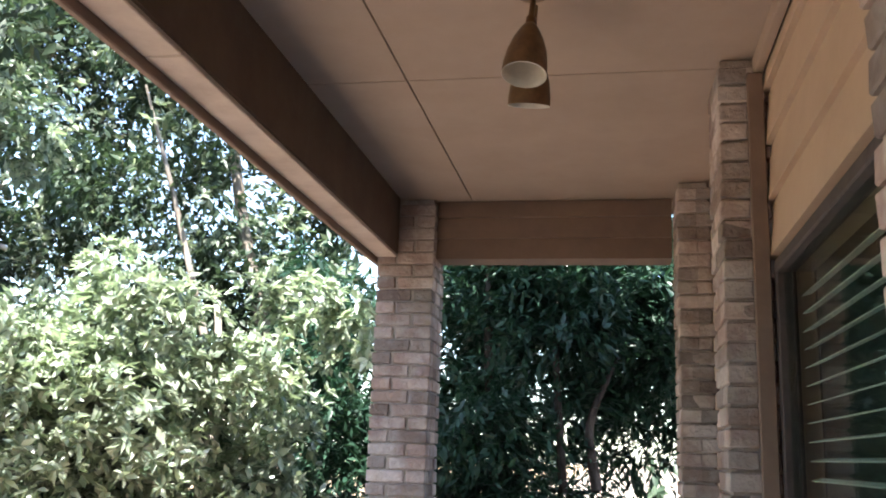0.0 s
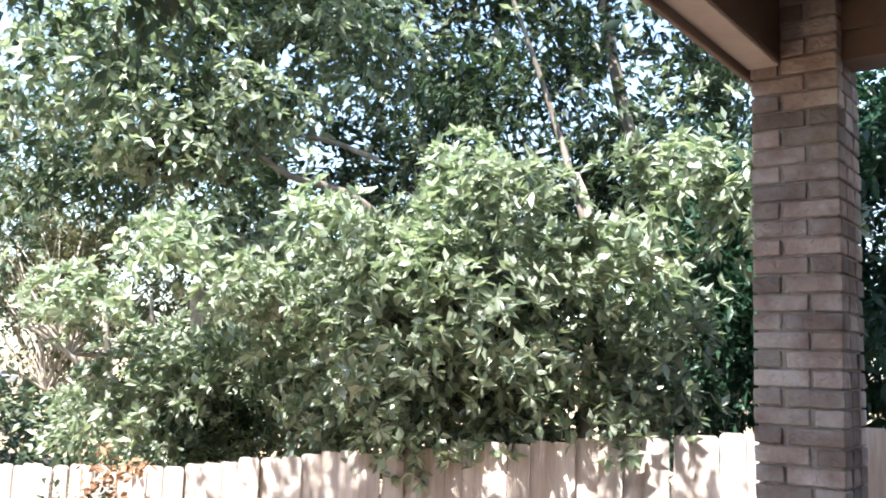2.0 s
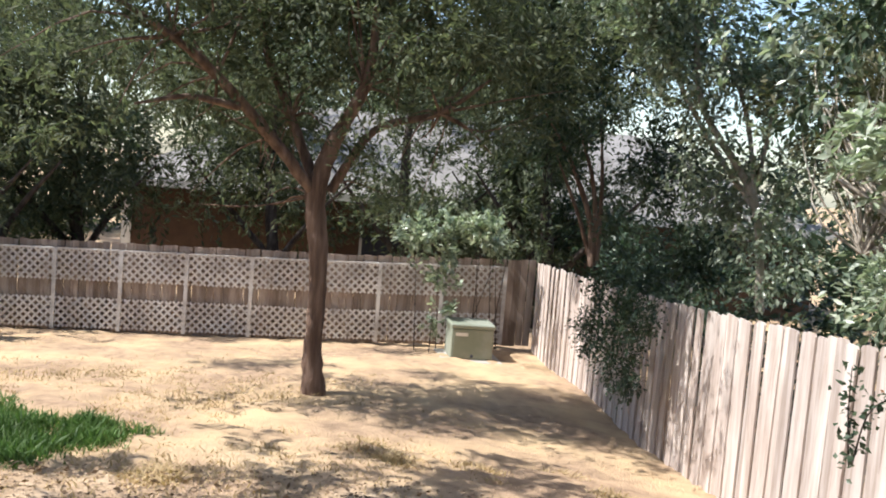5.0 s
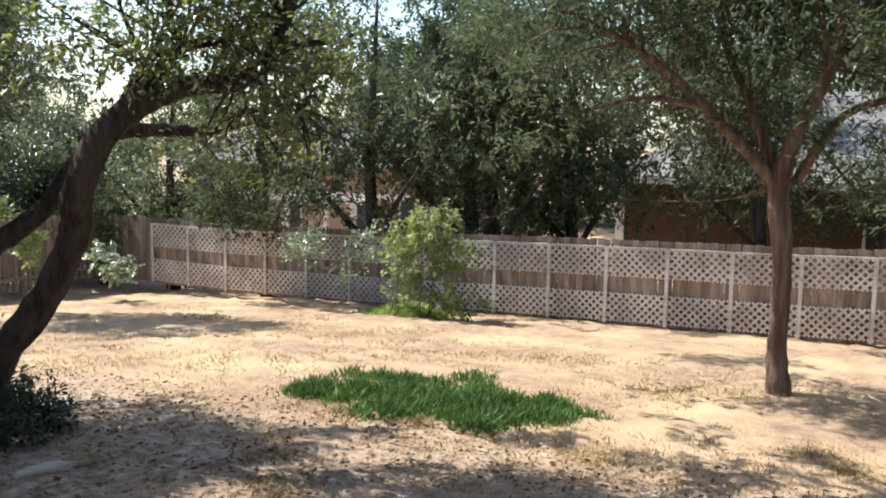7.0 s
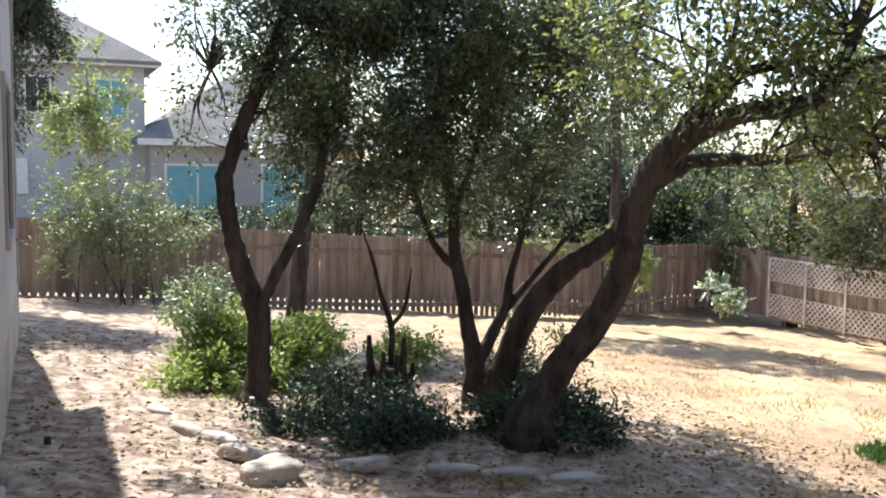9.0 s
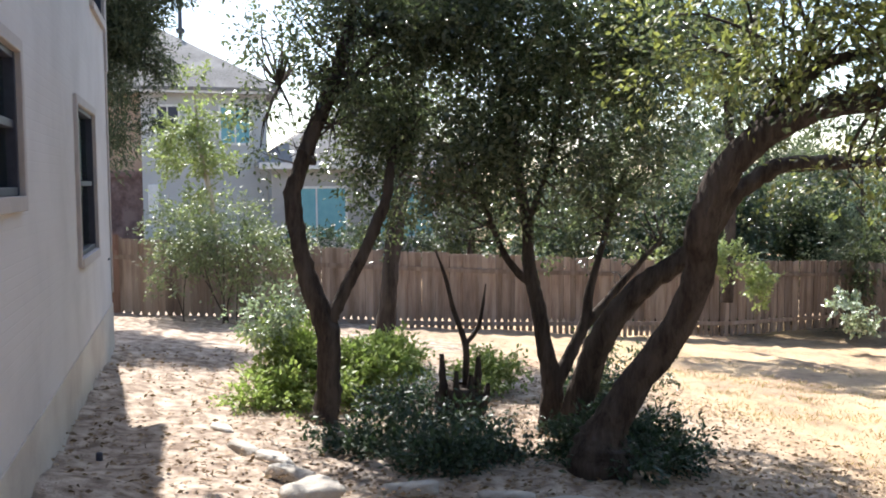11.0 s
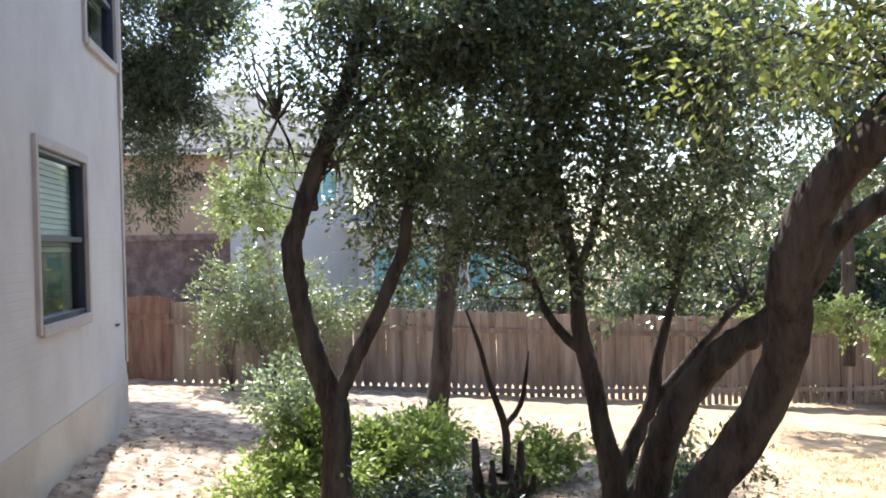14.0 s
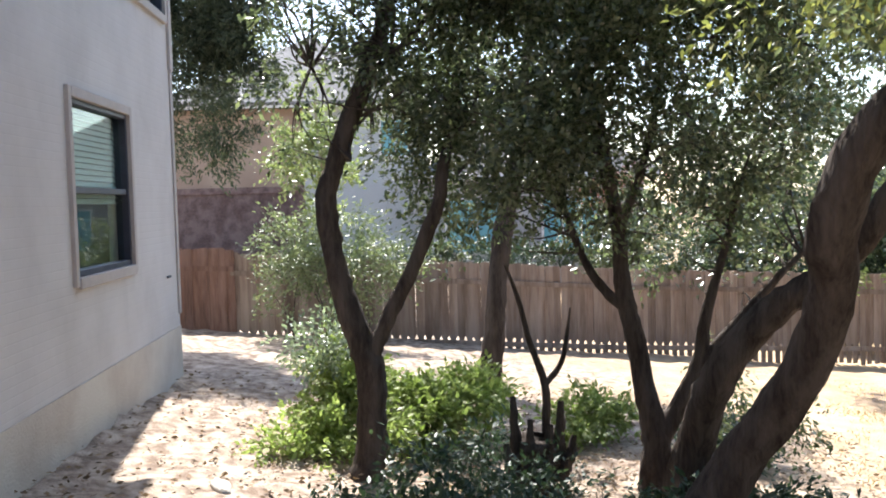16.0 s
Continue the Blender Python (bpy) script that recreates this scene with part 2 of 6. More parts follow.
def thing(name, place, label, category, group="", rz=0.0):
    e = new(name)
    e.empty_display_size = 0.1
    e.matrix_world = pose(*place, 0, 0, rz)
    return tagged(e, label, category, group)


def box(bm, x0, y0, z0, x1, y1, z1, bevel=0.0):
    r = bmesh.ops.create_cube(bm, size=1.0)
    vs = r["verts"]
    for v in vs:
        v.co = Vector(((x0 + x1) / 2 + v.co.x * (x1 - x0), (y0 + y1) / 2 + v.co.y * (y1 - y0), (z0 + z1) / 2 + v.co.z * (z1 - z0)))
    if bevel:
        es = list({e for v in vs for e in v.link_edges})
        bmesh.ops.bevel(bm, geom=es, offset=bevel, segments=1, affect="EDGES")
    return bm


def boxes(*rows, bevel=0.0):
    bm = bmesh.new()
    for r in rows:
        box(bm, *r, bevel=bevel)
    return bm


def tri_mesh(name, verts, faces):
    me = bpy.data.meshes.new(name)
    v, f = np.asarray(verts, np.float32), np.asarray(faces, np.int32)
    k = f.shape[1]
    me.vertices.add(len(v))
    me.vertices.foreach_set("co", v.ravel())
    me.loops.add(f.size)
    me.loops.foreach_set("vertex_index", f.ravel())
    me.polygons.add(len(f))
    me.polygons.foreach_set("loop_start", np.arange(0, f.size, k, dtype=np.int32))
    me.polygons.foreach_set("loop_total", np.full(len(f), k, np.int32))
    me.update(calc_edges=True)
    return me


def leaves(name, centers, size, rng, aspect=0.42, droop=0.25, spread=1.0, aim=None):
    """One mesh of folded leaves of two triangles each at the given places."""
    n = len(centers)
    d = rng.normal(size=(n, 3)) * (1, 1, 0.75 * spread) - (0, 0, droop)
    if aim is not None:
        d = d * 0.55 + aim
    d /= np.linalg.norm(d, axis=1, keepdims=True) + 1e-9
    r = np.cross(d, rng.normal(size=(n, 3)) * (0.6, 0.6, 0.6) + (0, 0, 1.0))
    r /= np.linalg.norm(r, axis=1, keepdims=True) + 1e-9
    u = np.cross(r, d)
    s = (size * rng.uniform(0.6, 1.25, n))[:, None]
    w = s * aspect * 0.5
    base = centers - d * s * 0.5
    tip = centers + d * s * 0.5
    left = centers - d * s * 0.05 + r * w + u * w * 0.35
    right = centers - d * s * 0.05 - r * w + u * w * 0.35
    v = np.stack([base, right, tip, left], 1).reshape(-1, 3)
    i = np.arange(n)[:, None] * 4
    f = np.concatenate([i + (0, 1, 2), i + (0, 2, 3)], 1).reshape(-1, 3)
    return tri_mesh(name, v, f)


def curve_points(pts, per=5):
    """A smooth line through the given (x, y, z, radius) rows."""
    p = np.asarray(pts, float)
    p = np.vstack([2 * p[0] - p[1], p, 2 * p[-1] - p[-2]])
    out = []
    for k in range(1, len(p) - 2):
        for t in np.linspace(0, 1, per, endpoint=False):
            a, b, c, d = p[k - 1], p[k], p[k + 1], p[k + 2]
            out.append(0.5 * (2 * b + (c - a) * t + (2 * a - 5 * b + 4 * c - d) * t * t + (3 * b - a - 3 * c + d) * t**3))
    out.append(p[-2])
    return np.array(out)


def tube(rows, rng, sides=9, rough=0.06, per=5):
    """Verts and quads of a tapered limb, its bark uneven."""
    c = curve_points(rows, per)
    pos, rad = c[:, :3], np.maximum(c[:, 3], 0.003)
    tang = np.gradient(pos, axis=0)
    tang /= np.linalg.norm(tang, axis=1, keepdims=True) + 1e-9
    ref = np.array((0.3, 1.0, 0.2))
    a = np.cross(tang, ref)
    a /= np.linalg.norm(a, axis=1, keepdims=True) + 1e-9
    b = np.cross(tang, a)
    ang = np.linspace(0, 2 * math.pi, sides, endpoint=False)
    wob = 1 + rng.normal(size=(len(c), sides)) * rough
    ring = pos[:, None] + (rad[:, None] * wob)[..., None] * (np.cos(ang)[None, :, None] * a[:, None] + np.sin(ang)[None, :, None] * b[:, None])
    v = ring.reshape(-1, 3)
    f = []
    for k in range(len(c) - 1):
        for j in range(sides):
            j2 = (j + 1) % sides
            f.append((k * sides + j, k * sides + j2, (k + 1) * sides + j2, (k + 1) * sides + j))
    return v, np.array(f)


def limb(name, rows, mat, parent, rng, sides=9, rough=0.06, label=""):
    v, f = tube(rows, rng, sides, rough)
    return put(name, tri_mesh(name, v, f), mat, parent, label, True)


def many_tubes(name, lines, mat, parent, rng, sides=5, label=""):
    vs, fs, k = [], [], 0
    for rows in lines:
        v, f = tube(rows, rng, sides, 0.04, 3)
        vs.append(v)
        fs.append(f + k)
        k += len(v)
    return tagged(put(name, tri_mesh(name, np.vstack(vs), np.vstack(fs)), mat, parent, label, True), kind="stuff")


def sprays(clumps, n, rng, twig=0.5, lumps=9):
    """Leaf places along short twigs in uneven tufts about ellipsoid clumps (x, y, z, rx, ry, rz): ragged, with gaps."""
    c = np.array([c[:6] for c in clumps], float)
    w = c[:, 3] * c[:, 4] * c[:, 5]
    k = rng.choice(len(c), lumps * len(c), p=0.5 * w / w.sum() + 0.5 / len(c))
    d = rng.normal(size=(len(k), 3))
    d /= np.linalg.norm(d, axis=1, keepdims=True)
    tuft = c[k, :3] + d * (rng.uniform(0.15, 1.15, len(k)) ** 0.6)[:, None] * c[k, 3:]
    size = c[k, 3:] * rng.uniform(0.22, 0.55, len(k))[:, None]
    share = size.prod(1) ** 0.8
    per = 14
    m = max(1, n // per)
    t = rng.choice(len(k), m, p=share / share.sum())
    out = rng.normal(size=(m, 3))
    out /= np.linalg.norm(out, axis=1, keepdims=True)
    start = tuft[t] + out * (rng.uniform(0, 1, m) ** 0.45)[:, None] * size[t]
    way = out * 0.6 + d[t] * 0.4 + rng.normal(size=(m, 3)) * 0.5
    way /= np.linalg.norm(way, axis=1, keepdims=True)
    s = rng.uniform(0, 1, (m, per, 1)) * twig
    pts = start[:, None] + way[:, None] * s + rng.normal(size=(m, per, 3)) * twig * 0.13
    return pts.reshape(-1, 3), np.repeat(way, per, 0)


def crown(parent, clumps, n, size, mat, rng, aspect=0.42, twig=0.45, droop=0.3, name="crown", label="", floor=None, lumps=9):
    p, aim = sprays(clumps, n, rng, twig, lumps)
    if floor is not None:
        keep = p[:, 2] > floor
        p, aim = p[keep], aim[keep]
    return tagged(put(name, leaves(name, p, size, rng, aspect, droop, aim=aim), mat, parent, label), kind="stuff")


def rosettes(parent, clumps, per_clump, size, mat, rng, aspect=0.38, each=11, name="crown", label=""):
    """Whorls of long leaves at the ends of shoots, spread over the outside of clumps, with dark gaps between them."""
    pts, aims = [], []
    for c in clumps:
        d = rng.normal(size=(per_clump, 3)) + (0, 0, 0.25)
        d /= np.linalg.norm(d, axis=1, keepdims=True)
        at = np.array(c[:3]) + d * rng.uniform(0.35, 1.25, (per_clump, 1)) * np.array(c[3:6])
        axis = d + (0, 0, 0.5) + rng.normal(size=(per_clump, 3)) * 0.3
        axis /= np.linalg.norm(axis, axis=1, keepdims=True)
        way = rng.normal(size=(per_clump, each, 3))
        way -= (way * axis[:, None]).sum(-1, keepdims=True) * axis[:, None]
        way /= np.linalg.norm(way, axis=-1, keepdims=True)
        way = way + axis[:, None] * rng.uniform(-0.15, 0.8, (per_clump, each, 1))
        way /= np.linalg.norm(way, axis=-1, keepdims=True)
        pts.append((at[:, None] + way * size * 0.5).reshape(-1, 3))
        aims.append(way.reshape(-1, 3) * 3.0)
    me = leaves(name, np.vstack(pts), size, rng, aspect, 0.15, aim=np.vstack(aims))
    return tagged(put(name, me, mat, parent, label), kind="stuff")

# ---------- ground ----------
def ground_z(x, y):
    z = -0.35 + 0.1 * np.clip(x, -17.5, 2.0) + 0.02 * np.clip(y, -20, 6)
    z = z - 0.035 * np.maximum(0, -8 - np.maximum(y, -20))
    z = z - 0.16 * np.exp(-((x + 1.6) ** 2 + (y + 6.9) ** 2) / 6.0)
    return z - 0.11 * np.maximum(0, np.minimum(y, 6) - 0.8) * np.clip((x + 17) / 7, 0, 1)


def ground_material():
    m = material("ground_soil", (0.43, 0.305, 0.205), 0.95, (0.25, 0.175, 0.12), 5.0, 1.0, 38, 0.08, (0.53, 0.385, 0.235), 0.55)
    n, l = m.node_tree.nodes, m.node_tree.links
    b = n["Principled BSDF"]
    lawn = b.inputs["Base Color"].links[0].from_socket
    geo = n.new("ShaderNodeNewGeometry")
    sep = n.new("ShaderNodeSeparateXYZ")
    l.new(geo.outputs["Position"], sep.inputs[0])
    tx = n.new("ShaderNodeTexNoise")
    tx.inputs["Scale"].default_value = 0.55
    tx.inputs["Detail"].default_value = 5
    l.new(geo.outputs["Position"], tx.inputs[0])
    # bare, trodden soil towards the house, lawn farther out, with a ragged border
    ma = n.new("ShaderNodeMath")
    ma.operation = "MULTIPLY_ADD"
    ma.inputs[1].default_value, ma.inputs[2].default_value = 9.0, -4.5
    l.new(tx.outputs[0], ma.inputs[0])
    su = n.new("ShaderNodeMath")
    l.new(sep.outputs[0], su.inputs[0])
    l.new(ma.outputs[0], su.inputs[1])
    mr = n.new("ShaderNodeMapRange")
    mr.inputs["From Min"].default_value, mr.inputs["From Max"].default_value = -6.5, -3.2
    l.new(su.outputs[0], mr.inputs[0])
    t2 = n.new("ShaderNodeTexNoise")
    t2.inputs["Scale"].default_value = 7
    t2.inputs["Detail"].default_value = 8
    l.new(geo.outputs["Position"], t2.inputs[0])
    rp = n.new("ShaderNodeValToRGB")
    rp.color_ramp.elements[0].position, rp.color_ramp.elements[1].position = 0.36, 0.66
    rp.color_ramp.elements[0].color, rp.color_ramp.elements[1].color = (0.19, 0.14, 0.108, 1), (0.49, 0.40, 0.32, 1)
    l.new(t2.outputs[0], rp.inputs[0])
    mx = n.new("ShaderNodeMix")
    mx.data_type = "RGBA"
    l.new(mr.outputs[0], mx.inputs[0])
    l.new(lawn, mx.inputs[6])
    l.new(rp.outputs[0], mx.inputs[7])
    l.new(mx.outputs[2], b.inputs["Base Color"])
    return m


def build_ground():
    rng = np.random.default_rng(3)
    far = np.array([40, 60, 90, 140, 220, 400, 800.0])
    xs = np.concatenate([-far[::-1] - 0, np.arange(-32, 10.01, 0.22), far])
    ys = np.concatenate([-far[::-1] - 0, np.arange(-30, 14.01, 0.22), far])
    gx, gy = np.meshgrid(xs, ys, indexing="ij")
    z = ground_z(gx, gy)
    inner = (np.abs(gx + 10) < 22) & (np.abs(gy + 8) < 22)
    z = z + inner * (0.018 * rng.normal(size=z.shape) + 0.03 * np.sin(gx * 1.3 + 0.7 * gy) * np.cos(gy * 0.9))
    v = np.stack([gx, gy, z], -1).reshape(-1, 3)
    i, j = np.meshgrid(np.arange(len(xs) - 1), np.arange(len(ys) - 1), indexing="ij")
    a = (i * len(ys) + j).ravel()
    f = np.stack([a, a + len(ys), a + len(ys) + 1, a + 1], 1)
    g = put("ground", tri_mesh("ground", v, f), ground_material(), smooth=True)
    return tagged(g, "dry tan lawn and bare soil sloping away from house", "ground", kind="structure")


build_ground()

# ---------- the porch ----------
PORCH_N, PORCH_S, WALL_X, CEIL, BEAM_Z = 3.75, -3.0, 2.675, 3.013, 2.672
COL_X0, COL_X1, COL_Y0, COL_Y1 = 0.895, 1.205, 3.46, 3.77

floor = part("floor", boxes((0.70, PORCH_S, -0.9, WALL_X + 0.2, 4.0, 0.0), bevel=0.01), CONCRETE)
tagged(floor, "plain grey concrete porch slab", "floor", kind="structure")


def build_ceiling():
    bm = boxes((0.80, PORCH_S, CEIL + 0.004, WALL_X + 0.2, 3.9, CEIL + 0.04))
    # sheets of soffit board with open joints between them
    for x0, x1 in ((0.99, 1.392), (1.400, WALL_X - 0.002)):
        y = PORCH_S + 0.01
        while y < 3.5:
            y1 = min(y + 2.43, 3.53)
            box(bm, x0, y, CEIL - 0.012, x1, y1, CEIL + 0.002)
            y = y1 + 0.007
    c = part("ceiling", bm, SOFFIT)
    tagged(c, "tan painted soffit boards with open joints", "ceiling", kind="structure")


build_ceiling()

beam = part("beam", boxes((0.93, PORCH_S, BEAM_Z + 0.02, 1.005, 3.47, CEIL + 0.05), bevel=0.006), BEAM_SHADED)
tagged(beam, "brown painted porch beam, shade painted into its dark colour", "beam", kind="structure")
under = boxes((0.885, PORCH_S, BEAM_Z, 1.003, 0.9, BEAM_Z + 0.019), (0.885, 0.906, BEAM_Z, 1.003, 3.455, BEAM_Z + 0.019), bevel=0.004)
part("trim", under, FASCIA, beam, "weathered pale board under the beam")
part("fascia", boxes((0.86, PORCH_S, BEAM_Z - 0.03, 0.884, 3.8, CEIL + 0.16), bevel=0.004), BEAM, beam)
roof = part("roof", boxes((0.45, PORCH_S, CEIL + 0.17, WALL_X + 0.3, 4.35, CEIL + 0.27)), ROOF)
tagged(roof, "shingled porch roof over the brick columns", "roof", kind="structure")


def lap_wall(name, x0, y0, z0, x1, y1, z1, lap, axis, mat, parent=None):
    """Lap siding: boards tilted a little, each over the one below."""
    bm = bmesh.new()
    z = z0
    while z < z1 - 0.01:
        zt = min(z + lap, z1)
        if axis == "x":      # boards run along x, face towards -y
            vs = [(x0, y0 - 0.03, z), (x1, y0 - 0.03, z), (x1, y0 - 0.002, zt), (x0, y0 - 0.002, zt), (x0, y1, z), (x1, y1, z), (x1, y1, zt), (x0, y1, zt)]
        else:                # boards run along y, face towards -x
            vs = [(x0 - 0.022, y1, z), (x0 - 0.022, y0, z), (x0 - 0.002, y0, zt), (x0 - 0.002, y1, zt), (x1, y1, z), (x1, y0, z), (x1, y0, zt), (x1, y1, zt)]
        b = [bm.verts.new(v) for v in vs]
        for q in ((0, 1, 2, 3), (5, 4, 7, 6), (1, 5, 6, 2), (4, 0, 3, 7), (3, 2, 6, 7), (4, 5, 1, 0)):
            bm.faces.new([b[k] for k in q])
        z = zt
    return part(name, bm, mat, parent)


cross = lap_wall("cross_beam", COL_X1 + 0.003, 3.54, BEAM_Z, 2.456, 3.68, CEIL - 0.013, 0.116, "x", BEAM)
tagged(cross, "brown lap-sided cross beam between column and wall", "beam", kind="structure")

wall = lap_wall("wall_east", WALL_X, PORCH_S, 2.30, WALL_X + 0.16, 4.4, CEIL - 0.004, 0.19, "y", SIDING)
tagged(wall, "tan lap-sided house wall beneath porch ceiling", "wall", kind="structure")
part("wall_lower", boxes((WALL_X - 0.01, PORCH_S, 0.0, WALL_X + 0.16, 0.10, 2.298), (WALL_X - 0.01, 0.105, 0.0, WALL_X + 0.16, 1.80, 0.75), (WALL_X - 0.01, 2.02, 0.0, WALL_X + 0.16, 2.30, 2.298), (WALL_X - 0.01, 2.305, 0.0, WALL_X + 0.16, 3.20, 0.75), (WALL_X - 0.01, 3.205, 0.0, WALL_X + 0.16, 4.4, 2.298)), SIDING, wall)
part("frieze_trim", boxes((WALL_X - 0.05, PORCH_S, CEIL - 0.075, WALL_X - 0.018, 3.5, CEIL - 0.016), bevel=0.004), SOFFIT, wall)
# unseen body and upper storey, added to block sun round the porch
house_body = part("house_wall", boxes((WALL_X + 0.9, -2.9, -1.5, 9.0, 4.4, 5.6), (0.9, PORCH_S, CEIL + 0.28, WALL_X + 0.88, 4.3, 5.6)), STUCCO)
tagged(house_body, "unseen house block above the porch, added for shading", "wall", kind="structure")
upper = part("house_roof", boxes((0.52, -11.0, 5.91, 9.5, 4.9, 6.05)), ROOF)
tagged(upper, "shingled roof over the house", "roof", kind="structure")


def porch_window(name, y0, y1, z0, z1):
    w = thing(name, (WALL_X, (y0 + y1) / 2, z0), "dark framed porch window with green-tinted glass and blinds", "window")
    w["kind"] = "structure"
    ox, oy, oz = WALL_X, (y0 + y1) / 2, z0
    h, d = (y1 - y0) / 2, z1 - z0
    part("window_frame", boxes((-0.012, -h, 0, 0.05, -h + 0.035, d), (-0.012, h - 0.035, 0, 0.05, h, d), (-0.016, -h + 0.036, d - 0.04, 0.05, h - 0.036, d), (-0.016, -h + 0.036, 0, 0.05, h - 0.036, 0.05), bevel=0.005), DARKTRIM, w)
    g = part("pane", boxes((0.012, -h + 0.035, 0.05, 0.018, h - 0.035, d - 0.04)), PANE, w)
    g.visible_shadow = False
    slat = bmesh.new()
    r = bmesh.ops.create_cube(slat, size=1.0)
    for v in r["verts"]:
        v.co = Vector((v.co.x * 0.030, v.co.y * (2 * h - 0.13), v.co.z * 0.003))
    me = bpy.data.meshes.new("slat")
    slat.to_mesh(me)
    slat.free()
    me.materials.append(BLIND)
    k = 0
    while 0.09 + k * 0.054 < d - 0.08:
        s = new("slat", me)
        s.parent = w
        s.matrix_basis = pose(0.052, -0.10, 0.09 + k * 0.054, 0, -16, 0)
        k += 1
    # near-black sheet stands in for the darkness of an unlit interior
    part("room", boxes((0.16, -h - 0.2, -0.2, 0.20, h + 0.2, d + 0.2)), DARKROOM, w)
    return w


porch_window("window_1", 0.12, 1.785, 0.76, 2.28)
porch_window("window_2", 2.32, 3.19, 0.76, 2.28)

# ---------- brickwork of the porch ----------
COURSE, BR_H, BR_L, JOINT = 0.0675, 0.0575, 0.194, 0.010


def brick_mesh(name, lx, ly, seed):
    rng = random.Random(seed)
    bm = bmesh.new()
    r = bmesh.ops.create_cube(bm, size=1.0)
    for v in r["verts"]:
        v.co = Vector((v.co.x * lx + rng.uniform(-0.0025, 0.0025), v.co.y * ly + rng.uniform(-0.0025, 0.0025), v.co.z * BR_H + rng.uniform(-0.002, 0.002)))
    bmesh.ops.bevel(bm, geom=bm.edges[:], offset=0.004, segments=1, affect="EDGES")
    me = bpy.data.meshes.new(name)
    bm.to_mesh(me)
    bm.free()
    me.materials.append(BRICK)
    return me


def brick_pier(name, x0, x1, y0, y1, z0, z1, label, core_inset=0.012):
    """A brick pier: a mortar core and single bricks round it, in running bond."""
    p = thing(name, ((x0 + x1) / 2, (y0 + y1) / 2, z0), label, "column")
    p["kind"] = "structure"
    lx, ly, h = x1 - x0, y1 - y0, z1 - z0
    part("mortar_core", boxes((-lx / 2 + core_inset, -ly / 2 + core_inset, 0, lx / 2 - core_inset, ly / 2 - core_inset, h)), MORTAR, p)
    rng = random.Random(name)
    long_x = [brick_mesh("brick", 0.194, 0.095, k) for k in range(3)]
    short_x = [brick_mesh("brick", 0.100, 0.095, 10 + k) for k in range(3)]
    long_y = [brick_mesh("brick", 0.095, 0.194, 20 + k) for k in range(3)]
    short_y = [brick_mesh("brick", 0.095, 0.100, 30 + k) for k in range(3)]
    wide = lx > 0.25
    for c in range(int(h / COURSE)):
        z = c * COURSE + COURSE / 2
        flip = c % 2
        rows = []
        if wide:
            # front and back: a long and a short brick, turned about every course
            for sy in (-1, 1):
                yy = sy * (ly / 2 - 0.0475)
                s = 1 if flip else -1
                rows.append((rng.choice(long_x), s * (lx / 2 - 0.097), yy))
                rows.append((rng.choice(short_x), -s * (lx / 2 - 0.05), yy))
            for sx in (-1, 1):
                rows.append((rng.choice(short_y), sx * (lx / 2 - 0.0475), 0))
        else:
            s = 1 if flip else -1
            xx = -lx / 2 + 0.0475
            rows.append((rng.choice(long_y), xx, s * (ly / 2 - 0.097)))
            if lx > 0.14:
                rows.append((rng.choice(long_x if flip else short_x), -lx / 2 + (0.15 if lx > 0.2 else 0.11), -ly / 2 + 0.0485))
            rows.append((rng.choice(short_y), xx, -s * (ly / 2 - 0.05)))
        for me, bx, by in rows:
            o = new("brick", me)
            o.parent = p
            o.matrix_basis = pose(bx + rng.uniform(-0.003, 0.003), by + rng.uniform(-0.003, 0.003), z, 0, 0, rng.uniform(-0.8, 0.8))
    return p


brick_pier("porch_column", COL_X0, COL_X1, COL_Y0, COL_Y1, 0.0, CEIL - 0.02, "weathered tan brick porch column with uneven mortar joints")
brick_pier("brick_pilaster", 2.505, 2.665, 1.79, 2.095, 0.0, CEIL - 0.02, "tan brick pilaster against the house wall beside a window")
brick_pier("brick_pilaster", 2.46, 2.62, 3.22, 3.525, 0.0, CEIL - 0.02, "tan brick pilaster against the house wall at porch end")
brick_pier("brick_pilaster", 2.52, 2.665, -0.21, 0.095, 0.0, CEIL - 0.02, "tan brick pilaster against the house wall beside a window")
for y in (2.11, 3.54, 0.098, 1.765):
    t_ = part("trim", boxes((2.60, y, 0.76, 2.652, y + 0.022, CEIL - 0.08), bevel=0.003), BEAM)
    tagged(t_, "brown corner trim beside a brick pilaster", "trim", kind="structure")


def lathe(bm, profile, seg=20, m=Matrix()):
    rings = []
    for r, z in profile:
        rings.append([bm.verts.new(m @ Vector((r * math.cos(2 * math.pi * k / seg), r * math.sin(2 * math.pi * k / seg), z))) for k in range(seg)])
    for a, b in zip(rings, rings[1:]):
        for k in range(seg):
            bm.faces.new((a[k], a[(k + 1) % seg], b[(k + 1) % seg], b[k]))
    return bm


